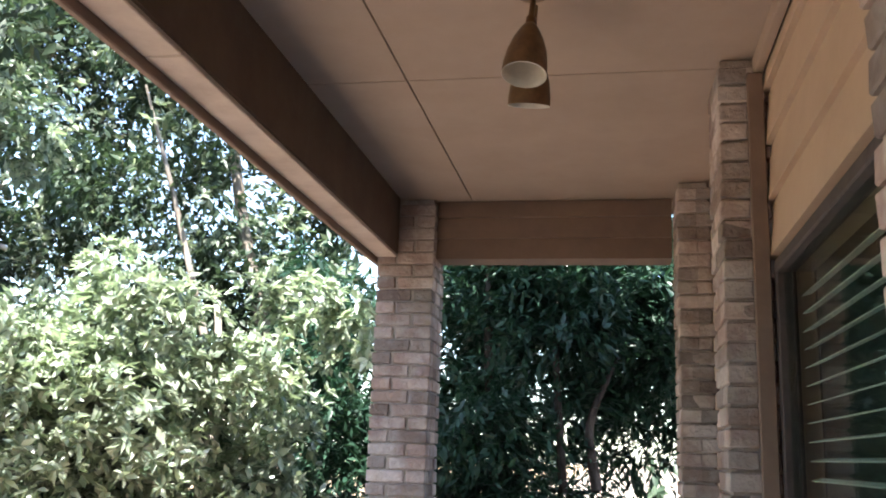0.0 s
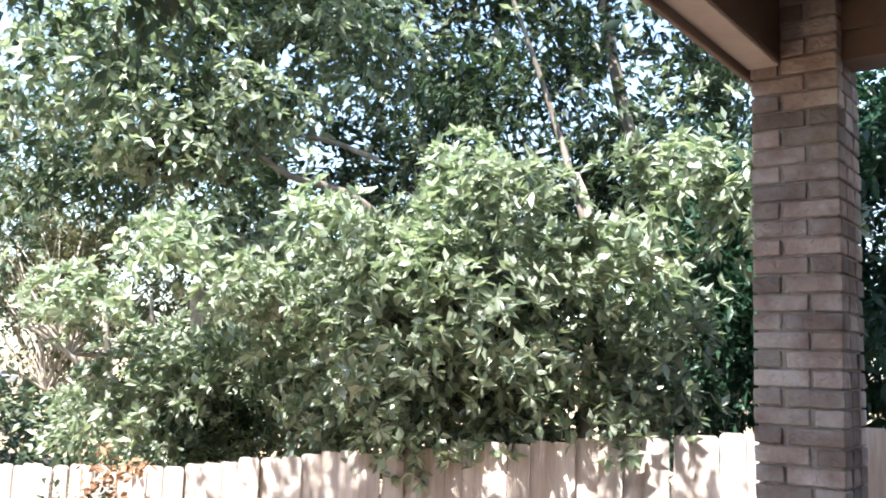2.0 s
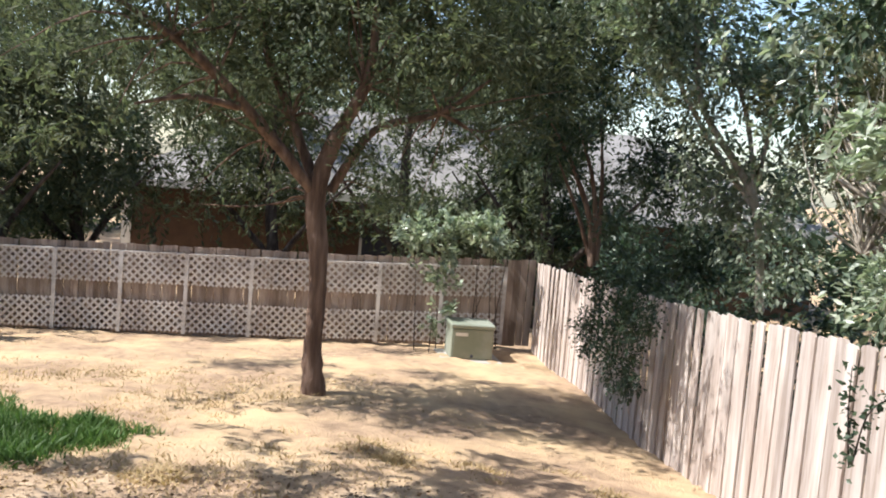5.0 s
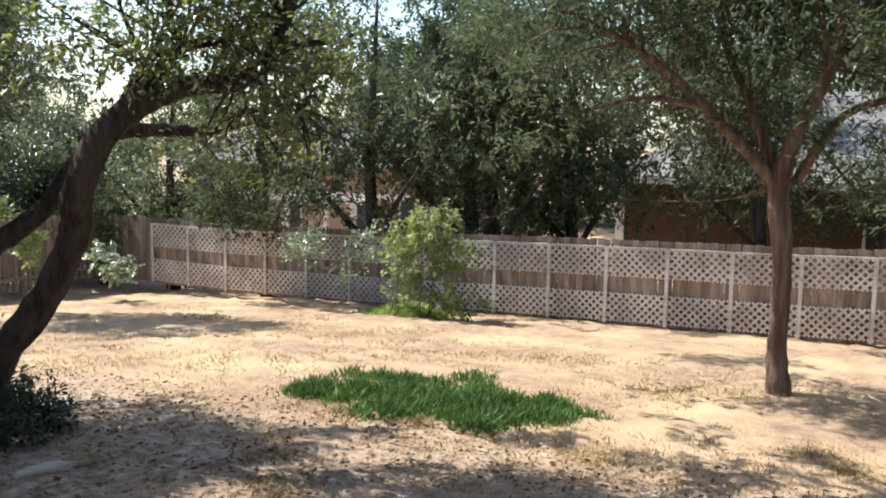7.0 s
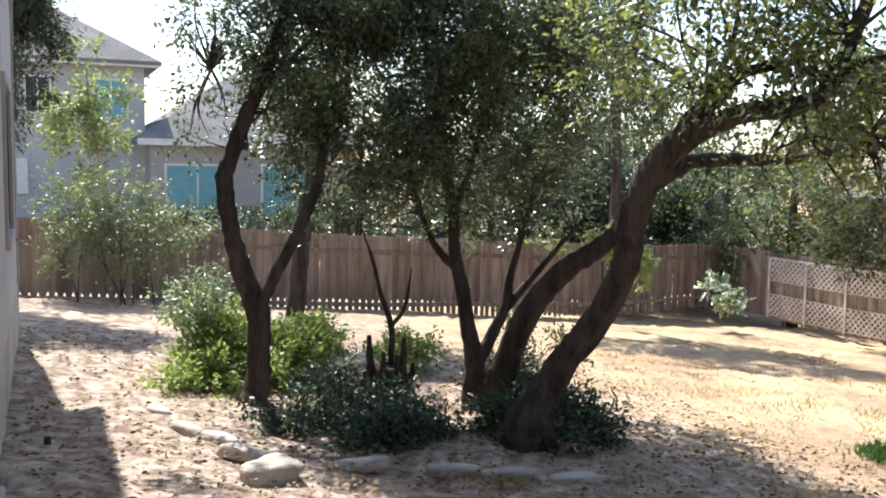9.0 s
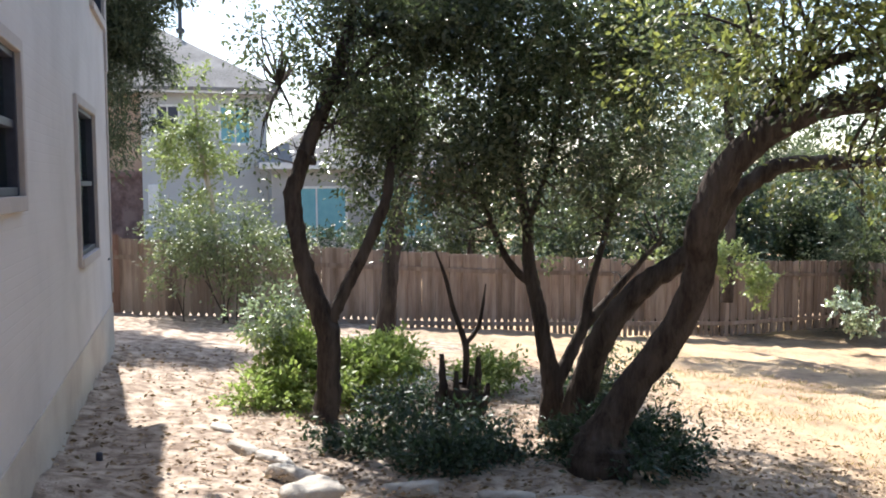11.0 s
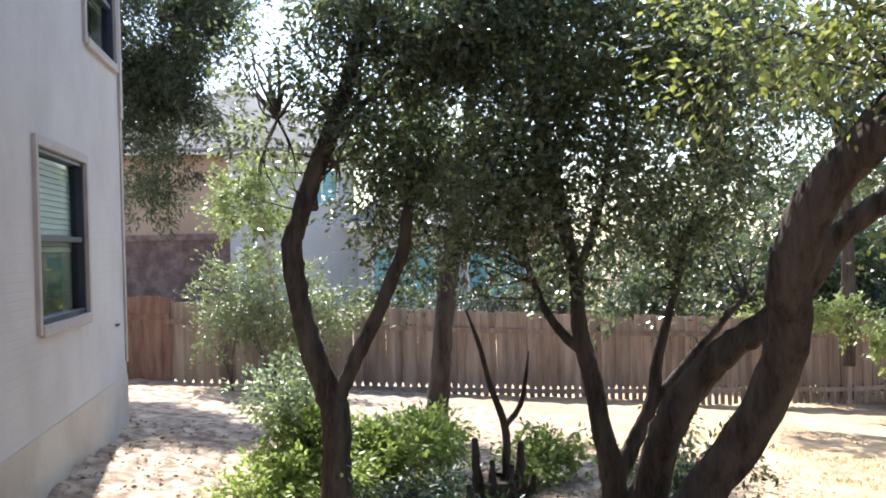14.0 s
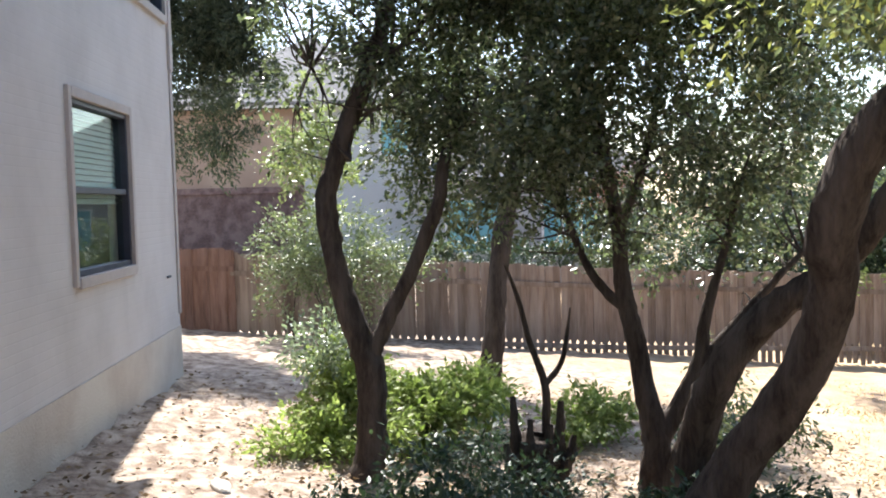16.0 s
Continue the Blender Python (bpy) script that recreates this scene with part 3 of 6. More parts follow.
def flood_lamp():
    lx, ly = 1.925, 1.22
    e = thing("ceiling_lamp", (lx, ly, CEIL - 0.02), "bronze twin-head porch lamp with bell shades", "lamp")
    part("canopy", lathe(bmesh.new(), [(0.0, -0.03), (0.045, -0.028), (0.06, -0.008), (0.06, 0.004)]), LAMPMETAL, e, smooth=True)
    for dx, dy, tilt, dz in ((0.0, 0.0, -12, 0.0), (-0.005, 0.10, 14, -0.012)):
        m = pose(dx, dy, -0.06 + dz, tilt, 4, 0)
        part("stem", lathe(bmesh.new(), [(0.009, 0.06), (0.009, -0.04), (0.015, -0.045), (0.015, -0.07), (0.008, -0.075)], 12, m), LAMPMETAL, e, smooth=True)
        prof = [(0.004, -0.068), (0.017, -0.070), (0.028, -0.088), (0.045, -0.125), (0.058, -0.17), (0.064, -0.215), (0.065, -0.245), (0.061, -0.245), (0.060, -0.215), (0.052, -0.165), (0.03, -0.11), (0.0, -0.10)]
        shade = part("shade", lathe(bmesh.new(), prof[:7], 24, m), LAMPMETAL, e, smooth=True)
        part("reflector", lathe(bmesh.new(), prof[6:], 24, m), LAMPGLASS, shade, "pale inside of the shade", True)
    return e


flood_lamp()

# ---------- the side wing ----------
WING_X, WING_S, WING_N = 0.805, -10.55, -3.05


def wing_window(name, y0, y1, z0, z1):
    w = thing(name, (WING_X, (y0 + y1) / 2, z0), "sash window with dark frame, half-drawn blinds and painted trim", "window")
    w["kind"] = "structure"
    h, d = (y1 - y0) / 2, z1 - z0
    part("trim", boxes((-0.035, -h - 0.07, -0.07, 0.02, -h, d + 0.08), (-0.035, h, -0.07, 0.02, h + 0.07, d + 0.08), (-0.037, -h + 0.001, d, 0.02, h - 0.001, d + 0.08), (-0.045, -h + 0.001, -0.09, 0.02, h - 0.001, 0.0), bevel=0.005), TRIM, w)
    part("window_frame", boxes((0.0, -h, 0, 0.12, -h + 0.045, d), (0.0, h - 0.045, 0, 0.12, h, d), (0.004, -h + 0.046, d - 0.04, 0.12, h - 0.046, d), (0.004, -h + 0.046, 0, 0.12, h - 0.046, 0.05), (0.015, -h + 0.046, d * 0.47, 0.10, h - 0.046, d * 0.47 + 0.05), bevel=0.004), NAVY, w)
    for a, b in ((0.05, d * 0.47), (d * 0.47 + 0.05, d - 0.04)):
        g = part("pane", boxes((0.06, -h + 0.046, a, 0.066, h - 0.046, b)), PANE, w)
        g.visible_shadow = False
    sl = boxes((-0.025, -h + 0.06, -0.0015, 0.025, h - 0.06, 0.0015))
    me = bpy.data.meshes.new("slat")
    sl.to_mesh(me)
    sl.free()
    me.materials.append(BLIND)
    k = 0
    while d - 0.06 - k * 0.05 > d * 0.40:
        s = new("slat", me)
        s.parent = w
        s.matrix_basis = pose(0.115, 0, d - 0.06 - k * 0.05, 0, -62, 0)
        k += 1
    # black backing sheet paints the unlit inside of the wing
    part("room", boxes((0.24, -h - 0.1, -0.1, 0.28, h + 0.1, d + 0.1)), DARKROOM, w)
    return w


def wing():
    holes = [(-8.70, -7.11, 0.86, 2.27), (-10.33, -8.90, 3.52, 4.82), (-4.22, -3.3, 1.47, 2.32)]
    ys = sorted({WING_S, WING_N, *[v for h in holes for v in h[:2]]})
    zs = sorted({-1.6, 5.9, *[v for h in holes for v in h[2:]]})
    bm = bmesh.new()
    for ya, yb in zip(ys, ys[1:]):
        for za, zb in zip(zs, zs[1:]):
            if not any(h[0] <= ya and yb <= h[1] and h[2] <= za and zb <= h[3] for h in holes):
                box(bm, WING_X, ya, za, WING_X + 0.2, yb, zb)
    bmesh.ops.remove_doubles(bm, verts=bm.verts[:], dist=0.0005)
    bm.verts.index_update()
    seen = {}
    for f in bm.faces:
        seen.setdefault(tuple(sorted(v.index for v in f.verts)), []).append(f)
    bmesh.ops.delete(bm, geom=[f for fs in seen.values() if len(fs) > 1 for f in fs], context="FACES")
    w = part("wall_wing", bm, WINGPAINT)
    tagged(w, "pale grey painted wing wall of the house", "wall", kind="structure")
    part("wall_side", boxes((WING_X + 0.202, WING_S, -1.6, 7.0, WING_S + 0.2, 5.9), (WING_X + 0.202, WING_N - 0.2, -1.6, 7.0, WING_N, 5.9), (6.8, WING_S + 0.202, -1.6, 7.0, WING_N - 0.202, 5.9)), STUCCO, w)
    part("corner_board", boxes((WING_X - 0.02, WING_S - 0.02, 0.17, WING_X - 0.001, WING_S + 0.07, 2.94), (WING_X - 0.035, WING_S - 0.03, 2.944, WING_X - 0.001, WING_S + 0.09, 5.9), bevel=0.004), TRIM, w)
    part("plinth", boxes((WING_X - 0.012, WING_S, -1.6, WING_X - 0.001, WING_N, 0.03)), material("plinth_paint", (0.53, 0.47, 0.40), 0.9, (0.46, 0.40, 0.34), 3, 0.4, 50, 0.15, (0.58, 0.53, 0.46), 0.8), w, "painted concrete plinth")
    for k, h in enumerate(holes):
        wing_window("window_%d" % (3 + k), *h)
    v = part("vent_pipe", boxes((WING_X - 0.03, -10.1, 0.62, WING_X - 0.012, -9.95, 0.645), bevel=0.004), NAVY, w)
    return w


wing()
hose = thing("drain_cap", (WING_X - 0.3, -5.2, float(ground_z(WING_X - 0.3, -5.2))), "small black drain cap by the wall", "drain")
part("cap", lathe(bmesh.new(), [(0.025, -0.02), (0.025, 0.03), (0.018, 0.045), (0.0, 0.047)], 14), NAVY, hose, smooth=True)


# ---------- fences ----------
def plank_mesh(name, w, h, seed, notch=0.0, dog=True):
    """An upright fence board, a little warped, with clipped corners; notch narrows its worn lower end."""
    rng = random.Random(seed)
    c = 0.02 if dog else 0.002
    prof = [(-w / 2 + notch, 0), (w / 2 - notch, 0)]
    if notch:
        prof += [(w / 2 - notch, 0.36 + rng.uniform(-0.05, 0.05)), (w / 2, 0.42)]
    prof += [(w / 2, h - c), (w / 2 - c, h), (-w / 2 + c, h), (-w / 2, h - c)]
    if notch:
        prof += [(-w / 2, 0.42), (-w / 2 + notch, 0.36)]
    bm = bmesh.new()
    a = [bm.verts.new((x + rng.uniform(-0.003, 0.003), -0.009, z)) for x, z in prof]
    b = [bm.verts.new((v.co.x, 0.009, v.co.z)) for v in a]
    bm.faces.new(a)
    bm.faces.new(b[::-1])
    for k in range(len(a)):
        k2 = (k + 1) % len(a)
        bm.faces.new((a[k2], a[k], b[k], b[k2]))
    bmesh.ops.recalc_face_normals(bm, faces=bm.faces[:])
    me = bpy.data.meshes.new(name)
    bm.to_mesh(me)
    bm.free()
    return me


def plank_fence(name, line, height, mat, label, pitch=0.148, width=0.14, notch=0.0, rails=True, top=None, lean=0.9):
    """Boards along a line of (x, y, top z) corners; each board is a part."""
    f = tagged(new(name), label, "fence", kind="structure")
    f.empty_display_size = 0.1
    rng = random.Random(name)
    kinds = []
    for k in range(6):
        me = plank_mesh("board", width, height, k + 3, notch)
        me.materials.append(mat)
        kinds.append(me)
    rail_rows = []
    for (xa, ya, za), (xb, yb, zb) in zip(line, line[1:]):
        n = max(1, int(math.hypot(xb - xa, yb - ya) / pitch))
        yaw = math.degrees(math.atan2(yb - ya, xb - xa))
        for k in range(n):
            u = (k + 0.5) / n
            o = new("board", rng.choice(kinds))
            o.parent = f
            off = 0.0105 if k % 2 else -0.0105
            o.matrix_basis = pose(xa + (xb - xa) * u - off * math.sin(radians(yaw)), ya + (yb - ya) * u + off * math.cos(radians(yaw)), za + (zb - za) * u - height + rng.uniform(-0.018, 0.018), rng.uniform(-0.7, 0.7), rng.uniform(-lean, lean), yaw + rng.uniform(-0.8, 0.8))
        if rails:
            for dz in (0.3, height - 0.35):
                rail_rows.append(((xa, ya, za - height + dz), (xb, yb, zb - height + dz)))
    for a, b in rail_rows:
        d = Vector(b) - Vector(a)
        side = Vector((-d.y, d.x, 0)).normalized() * (1 if rails == True else -1)
        bm = bmesh.new()
        q = []
        for p in (a, b):
            for s, z in ((0.012, -0.045), (0.05, -0.045), (0.05, 0.045), (0.012, 0.045)):
                q.append(bm.verts.new(Vector(p) + side * s + Vector((0, 0, z))))
        for k in range(4):
            bm.faces.new((q[k], q[(k + 1) % 4], q[4 + (k + 1) % 4], q[4 + k]))
        bm.faces.new(q[:4][::-1])
        bm.faces.new(q[4:])
        part("rail", bm, mat, f)
    return f


plank_fence("fence_north", [(-17.2, 4.28, -0.12), (-12.6, 4.45, 0.07), (-8.93, 4.36, 0.29), (-4.08, 4.29, 0.68), (-2.28, 5.13, 0.90), (-1.13, 5.53, 1.03), (-0.12, 5.90, 1.13), (1.61, 6.37, 1.28), (6.0, 6.6, 0.8)], 1.95, FENCEWOOD, "sun-bleached cedar board fence with gaps and ivy", 0.15, 0.156, lean=0.5)
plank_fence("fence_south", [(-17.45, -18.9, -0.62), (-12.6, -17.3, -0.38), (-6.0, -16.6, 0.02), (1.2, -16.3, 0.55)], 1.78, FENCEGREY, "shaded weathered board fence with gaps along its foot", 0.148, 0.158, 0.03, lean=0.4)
plank_fence("fence_corner", [(1.12, -16.27, 0.62), (9.0, -15.9, 1.0)], 1.9, FENCERED, "reddish-brown board fence beside the house", 0.148, 0.156, 0.0, lean=0.4)


def lattice_fence():
    f = tagged(new("fence_lattice"), "weathered back fence with pale lattice panels", "fence", kind="structure")
    x, y0, y1 = -17.47, -18.75, 4.2
    rng = random.Random(5)

    def top(y):
        return float(np.interp(y, (-18.8, -14.6, -9.6, -5.6, 0.2, 4.3), (-0.62, -0.66, -0.55, -0.42, -0.28, -0.10)))

    kinds = []
    for k in range(5):
        me = plank_mesh("board", 0.145, 1.8, 40 + k, 0, False)
        me.materials.append(FENCEGREY)
        kinds.append(me)
    y = y0
    while y < y1:
        o = new("board", rng.choice(kinds))
        o.parent = f
        o.matrix_basis = pose(x - 0.07, y, top(y) - 1.8 + rng.uniform(-0.015, 0.015), 0, rng.uniform(-0.5, 0.5), 90)
        y += 0.148
    bay, ph = 1.285, 0.60

    def lattice_mesh(w, h):
        bm = bmesh.new()
        step, half, th = 0.16, 0.021, 0.005
        for side, off in ((1, 0.0), (-1, 0.0105)):
            n = int((w + h) / step) + 1
            for k in range(n):
                s = k * step + 0.03
                # clip the diagonal to the panel
                a0, b0 = (s - h, 0.0), (s, h)
                pa, pb = (max(a0[0], 0), max(0, h - s) if s < h else 0.0), (min(s, w), 0)
                ua, ub = max(0.0, s - h), min(w, s)
                if ub - ua < 0.02:
                    continue
                za, zb = s - ua, s - ub
                if side < 0:
                    ua, ub = w - ua, w - ub
                d = Vector((0, ub - ua, zb - za)).normalized()
                p = Vector((0, -d.z, d.y)) * half
                c = [Vector((off, ua, za)) + p, Vector((off, ub, zb)) + p, Vector((off, ub, zb)) - p, Vector((off, ua, za)) - p]
                lo = [bm.verts.new(v) for v in c]
                hi = [bm.verts.new(v + Vector((th * 2, 0, 0))) for v in c]
                bm.faces.new(hi)
                bm.faces.new(lo[::-1])
                for j in range(4):
                    bm.faces.new((lo[j], lo[(j + 1) % 4], hi[(j + 1) % 4], hi[j]))
        bmesh.ops.recalc_face_normals(bm, faces=bm.faces[:])
        me = bpy.data.meshes.new("lattice_panel")
        bm.to_mesh(me)
        bm.free()
        me.materials.append(LATTICE)
        return me

    panel = lattice_mesh(bay - 0.06, ph)
    post = plank_mesh("post", 0.075, 1.62, 70, 0, False)
    post.materials.append(LATTICE)
    rail = bpy.data.meshes.new("rail")
    b = boxes((0, 0, -0.02, 0.02, bay - 0.08, 0.02), bevel=0.003)
    b.to_mesh(rail)
    b.free()
    rail.materials.append(LATTICE)
    k = 0
    y = -4.07 - 10 * bay
    while y < y1 - 0.4:
        z = top(y) - 0.16
        o = new("post", post)
        o.parent = f
        o.matrix_basis = pose(x + 0.05, y, z - 1.6, 0, 0, 90)
        if y + bay < y1 + 0.2:
            slope = math.degrees(math.atan2(top(y + bay) - top(y), bay))
            for dz in (-ph - 0.01, -1.56):
                o = new("lattice_panel", panel)
                o.parent = f
                o.matrix_basis = pose(x + 0.006, y + 0.03, z + dz, slope, 0, 0)
            o = new("rail", rail)
            o.parent = f
            o.matrix_basis = pose(x + 0.03, y + 0.04, z + 0.012, slope, 0, 0)
        y += bay
    return f


lattice_fence()


# ---------- utility box ----------
def utility_box():
    x, y = -16.2, 2.85
    z = float(ground_z(x, y)) - 0.03
    e = thing("utility_box", (x, y, z), "green metal utility cabinet on a concrete pad", "utility box", rz=4)
    part("pad", boxes((-0.600, -0.576, -0.080, 0.600, 0.576, 0.048), bevel=0.012), CONCRETE, e, "pale concrete pad")
    part("body", boxes((-0.400, -0.400, 0.049, 0.368, 0.400, 0.640), bevel=0.012), BOXGREEN, e)
    part("lid", boxes((-0.432, -0.424, 0.641, 0.400, 0.424, 0.720), bevel=0.02), BOXGREEN, e)
    d = part("door", boxes((0.369, -0.368, 0.080, 0.382, 0.368, 0.624), bevel=0.006), BOXGREEN, e)
    part("handle", boxes((0.383, -0.024, 0.096, 0.400, 0.024, 0.152), bevel=0.006), NAVY, d)
    part("warning_label", boxes((0.383, -0.336, 0.496, 0.385, -0.096, 0.560)), WHITETRIM, d, "faded pale label")


utility_box()

# ---------- neighbouring houses ----------
def hip_roof(bm, x0, y0, x1, y1, z, h, over=0.45, thick=0.14):
    x0, y0, x1, y1 = x0 - over, y0 - over, x1 + over, y1 + over
    w, d = x1 - x0, y1 - y0
    r = min(w, d) / 2
    if w > d:
        a, b = (x0 + r, (y0 + y1) / 2, z + h), (x1 - r, (y0 + y1) / 2, z + h)
    else:
        a, b = ((x0 + x1) / 2, y0 + r, z + h), ((x0 + x1) / 2, y1 - r, z + h)
    c = [bm.verts.new(p) for p in ((x0, y0, z), (x1, y0, z), (x1, y1, z), (x0, y1, z))]
    lo = [bm.verts.new(p) for p in ((x0, y0, z - thick), (x1, y0, z - thick), (x1, y1, z - thick), (x0, y1, z - thick))]
    p, q = bm.verts.new(a), bm.verts.new(b)
    if w > d:
        fs = [(c[0], c[1], q, p), (c[1], c[2], q), (c[2], c[3], p, q), (c[3], c[0], p)]
    else:
        fs = [(c[0], c[1], p), (c[1], c[2], q, p), (c[2], c[3], q), (c[3], c[0], p, q)]
    for f in fs:
        bm.faces.new(f)
    for k in range(4):
        bm.faces.new((lo[k], lo[(k + 1) % 4], c[(k + 1) % 4], c[k]))
    bm.faces.new(lo[::-1])
    return bm


def flat_window(parent, x0, x1, y, z0, z1, pane_mat, frame_mat=WHITETRIM, bars=1):
    """A window in a wall that faces +y: the pane, with head, sill, jambs and mullions as parts."""
    w = part("window", boxes((x0, y + 0.004, z0, x1, y + 0.015, z1)), pane_mat, parent)
    part("sill", boxes((x0 - 0.09, y, z0 - 0.09, x1 + 0.09, y + 0.06, z0)), frame_mat, w)
    part("head", boxes((x0 - 0.09, y, z1, x1 + 0.09, y + 0.05, z1 + 0.09)), frame_mat, w)
    for a in (x0 - 0.09, x1):
        part("jamb", boxes((a, y, z0 + 0.001, a + 0.09, y + 0.05, z1 - 0.001)), frame_mat, w)
    for k in range(bars):
        c = x0 + (x1 - x0) * (k + 1) / (bars + 1)
        part("mullion", boxes((c - 0.03, y + 0.016, z0 + 0.001, c + 0.03, y + 0.045, z1 - 0.001)), frame_mat, w)
    return w


def south_house():
    h = tagged(new("neighbour_house"), "two-storey grey stucco house with shingled hip roof", "house")
    # main block, its corner towards the lawn
    yf = -36.0
    part("wall", boxes((-3.3, -46.0, -3.0, 1.55, yf, 5.15)), STUCCOPALE, h, "pale stucco wall")
    part("roof", hip_roof(bmesh.new(), -3.3, -46.0, 6.5, yf, 5.35, 3.4, 0.6), ROOF, h)
    part("fascia", boxes((-3.85, yf + 0.42, 5.12, 7.0, yf + 0.56, 5.36)), WHITETRIM, h)
    part("wall", boxes((1.56, -46.0, 2.05, 9.0, yf - 0.15, 5.15)), TANWALL, h, "tan upper wall")
    part("wall", boxes((1.56, -46.0, -3.0, 9.0, yf - 0.13, 2.04)), DARKBRICK, h, "dark brick lower wall")
    part("band", boxes((1.56, yf - 0.12, 1.86, 9.0, yf - 0.06, 2.10)), DARKBRICK, h)
    part("meter_box", boxes((0.95, yf + 0.002, 0.2, 1.35, yf + 0.12, 1.55), bevel=0.02), WHITETRIM, h)
    flat_window(h, 0.15, 0.95, yf, 3.3, 4.6, NAVY)
    flat_window(h, -2.6, -1.5, yf, 3.2, 4.6, TEAL)
    # lower block
    part("wall", boxes((-11.5, -42.0, -3.0, -3.31, yf + 1.6, 2.15)), STUCCO2, h, "grey stucco wall of low block")
    part("roof", hip_roof(bmesh.new(), -11.5, -43.0, -3.31, yf + 1.6, 2.35, 3.1, 0.55), ROOF, h)
    part("fascia", boxes((-12.0, yf + 2.1, 2.12, -2.8, yf + 2.22, 2.36)), WHITETRIM, h)
    flat_window(h, -6.2, -3.9, yf + 1.6, -0.6, 1.35, TEAL, bars=1)
    flat_window(h, -9.8, -7.6, yf + 1.6, -0.6, 1.35, TEAL, bars=2)
    part("chimney", boxes((-0.1, -40.5, 7.0, 0.08, -40.32, 9.6), (-0.2, -40.6, 8.2, 0.18, -40.22, 8.35)), NAVY, h, "dark roof vent pipe")
    return h


south_house()


def west_house():
    h = tagged(new("neighbour_house"), "low dark brown house with grey shingle roof, wall shade painted in", "house")
    # the wall's shade is painted in as dark brown
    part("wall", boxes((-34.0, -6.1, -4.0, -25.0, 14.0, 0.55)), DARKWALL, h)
    part("roof", hip_roof(bmesh.new(), -34.0, -6.1, -25.0, 14.0, 0.72, 2.6, 0.5), ROOF, h)
    part("fascia", boxes((-24.5, -6.6, 0.52, -24.38, 14.4, 0.73)), WHITETRIM, h)
    part("corner_board", boxes((-24.998, -6.1, -4.0, -24.95, -5.85, 0.54)), WHITETRIM, h)
    for y in (0.6, 5.0, 9.0):
        w = part("window", boxes((-24.998, y, -1.8, -24.94, y + 1.3, -0.4)), NAVY, h)
        for a in (y - 0.08, y + 1.3):
            part("jamb", boxes((-24.938, a, -1.88, -24.92, a + 0.08, -0.32)), WHITETRIM, w)
    return h


west_house()


def far_house():
    h = tagged(new("neighbour_house"), "distant pale house with pergola posts", "house")
    cx, cy = -33.0, -22.0
    part("wall", boxes((cx - 6, cy - 8, -6, cx, cy + 6, 0.2)), TANWALL, h)
    part("roof", hip_roof(bmesh.new(), cx - 6, cy - 8, cx, cy + 6, 0.4, 2.2, 0.6), ROOF, h)
    for y in (-6.0, -2.2, 1.5, 4.0):
        w = part("window", boxes((cx + 0.002, cy + y, -2.6, cx + 0.05, cy + y + 1.1, -0.9)), WHITETRIM, h)
        part("pane", boxes((cx + 0.052, cy + y + 0.1, -2.5, cx + 0.06, cy + y + 1.0, -1.0)), NAVY, w)
    p = tagged(new("pergola"), "pale wooden pergola in the neighbouring yard", "pergola")
    x = -27.0
    for y in (-22.5, -19.5, -16.5):
        part("post", boxes((x, y, -4.5, x + 0.14, y + 0.14, -0.75)), LATTICE, p)
        part("post", boxes((x - 2.6, y, -4.5, x - 2.46, y + 0.14, -0.75)), LATTICE, p)
    part("beam", boxes((x - 0.02, -23.4, -0.749, x + 0.16, -15.6, -0.55)), LATTICE, p)
    part("beam", boxes((x - 2.62, -23.4, -0.749, x - 2.44, -15.6, -0.55)), LATTICE, p)


far_house()


# ---------- trees ----------
def tree(name, label, limbs, bark, category="tree", seed=1, twigs=None, group=""):
    """A tree from its limbs: rows of (x, y, z, radius) for each; the first is the trunk."""
    e = tagged(new(name), label, category, group)
    rng = np.random.default_rng(seed)
    for k, rows in enumerate(limbs):
        limb("trunk" if k == 0 else "limb", rows, bark, e, rng, 12 if k == 0 else 9, 0.07)
    if twigs:
        many_tubes("twigs", twigs, bark, e, rng, 4)
    return e, rng


def along(limbs):
    """Places all along the upper parts of limbs, from which branches start."""
    return np.vstack([curve_points(r, 6)[4:, :3] for r in limbs])


def branch_lines(rng, roots, clumps, n, r0=0.02, sag=0.15):
    """Thin branches from points of the limbs to places inside the crown."""
    out = []
    roots = np.asarray(roots, float)
    for _ in range(n):
        c = clumps[rng.integers(len(clumps))]
        d = rng.normal(size=3)
        d /= np.linalg.norm(d)
        end = np.array(c[:3]) + d * np.array(c[3:6]) * 0.9
        a = roots[np.argmin(np.linalg.norm(roots - end, axis=1) + rng.uniform(0, 0.6, len(roots)))]
        mid = (a + end) / 2 + rng.normal(size=3) * 0.12 * np.linalg.norm(end - a)
        mid[2] += sag * np.linalg.norm(end - a)
        out.append([(*a, r0), (*mid, r0 * 0.6), (*end, r0 * 0.15)])
    return out


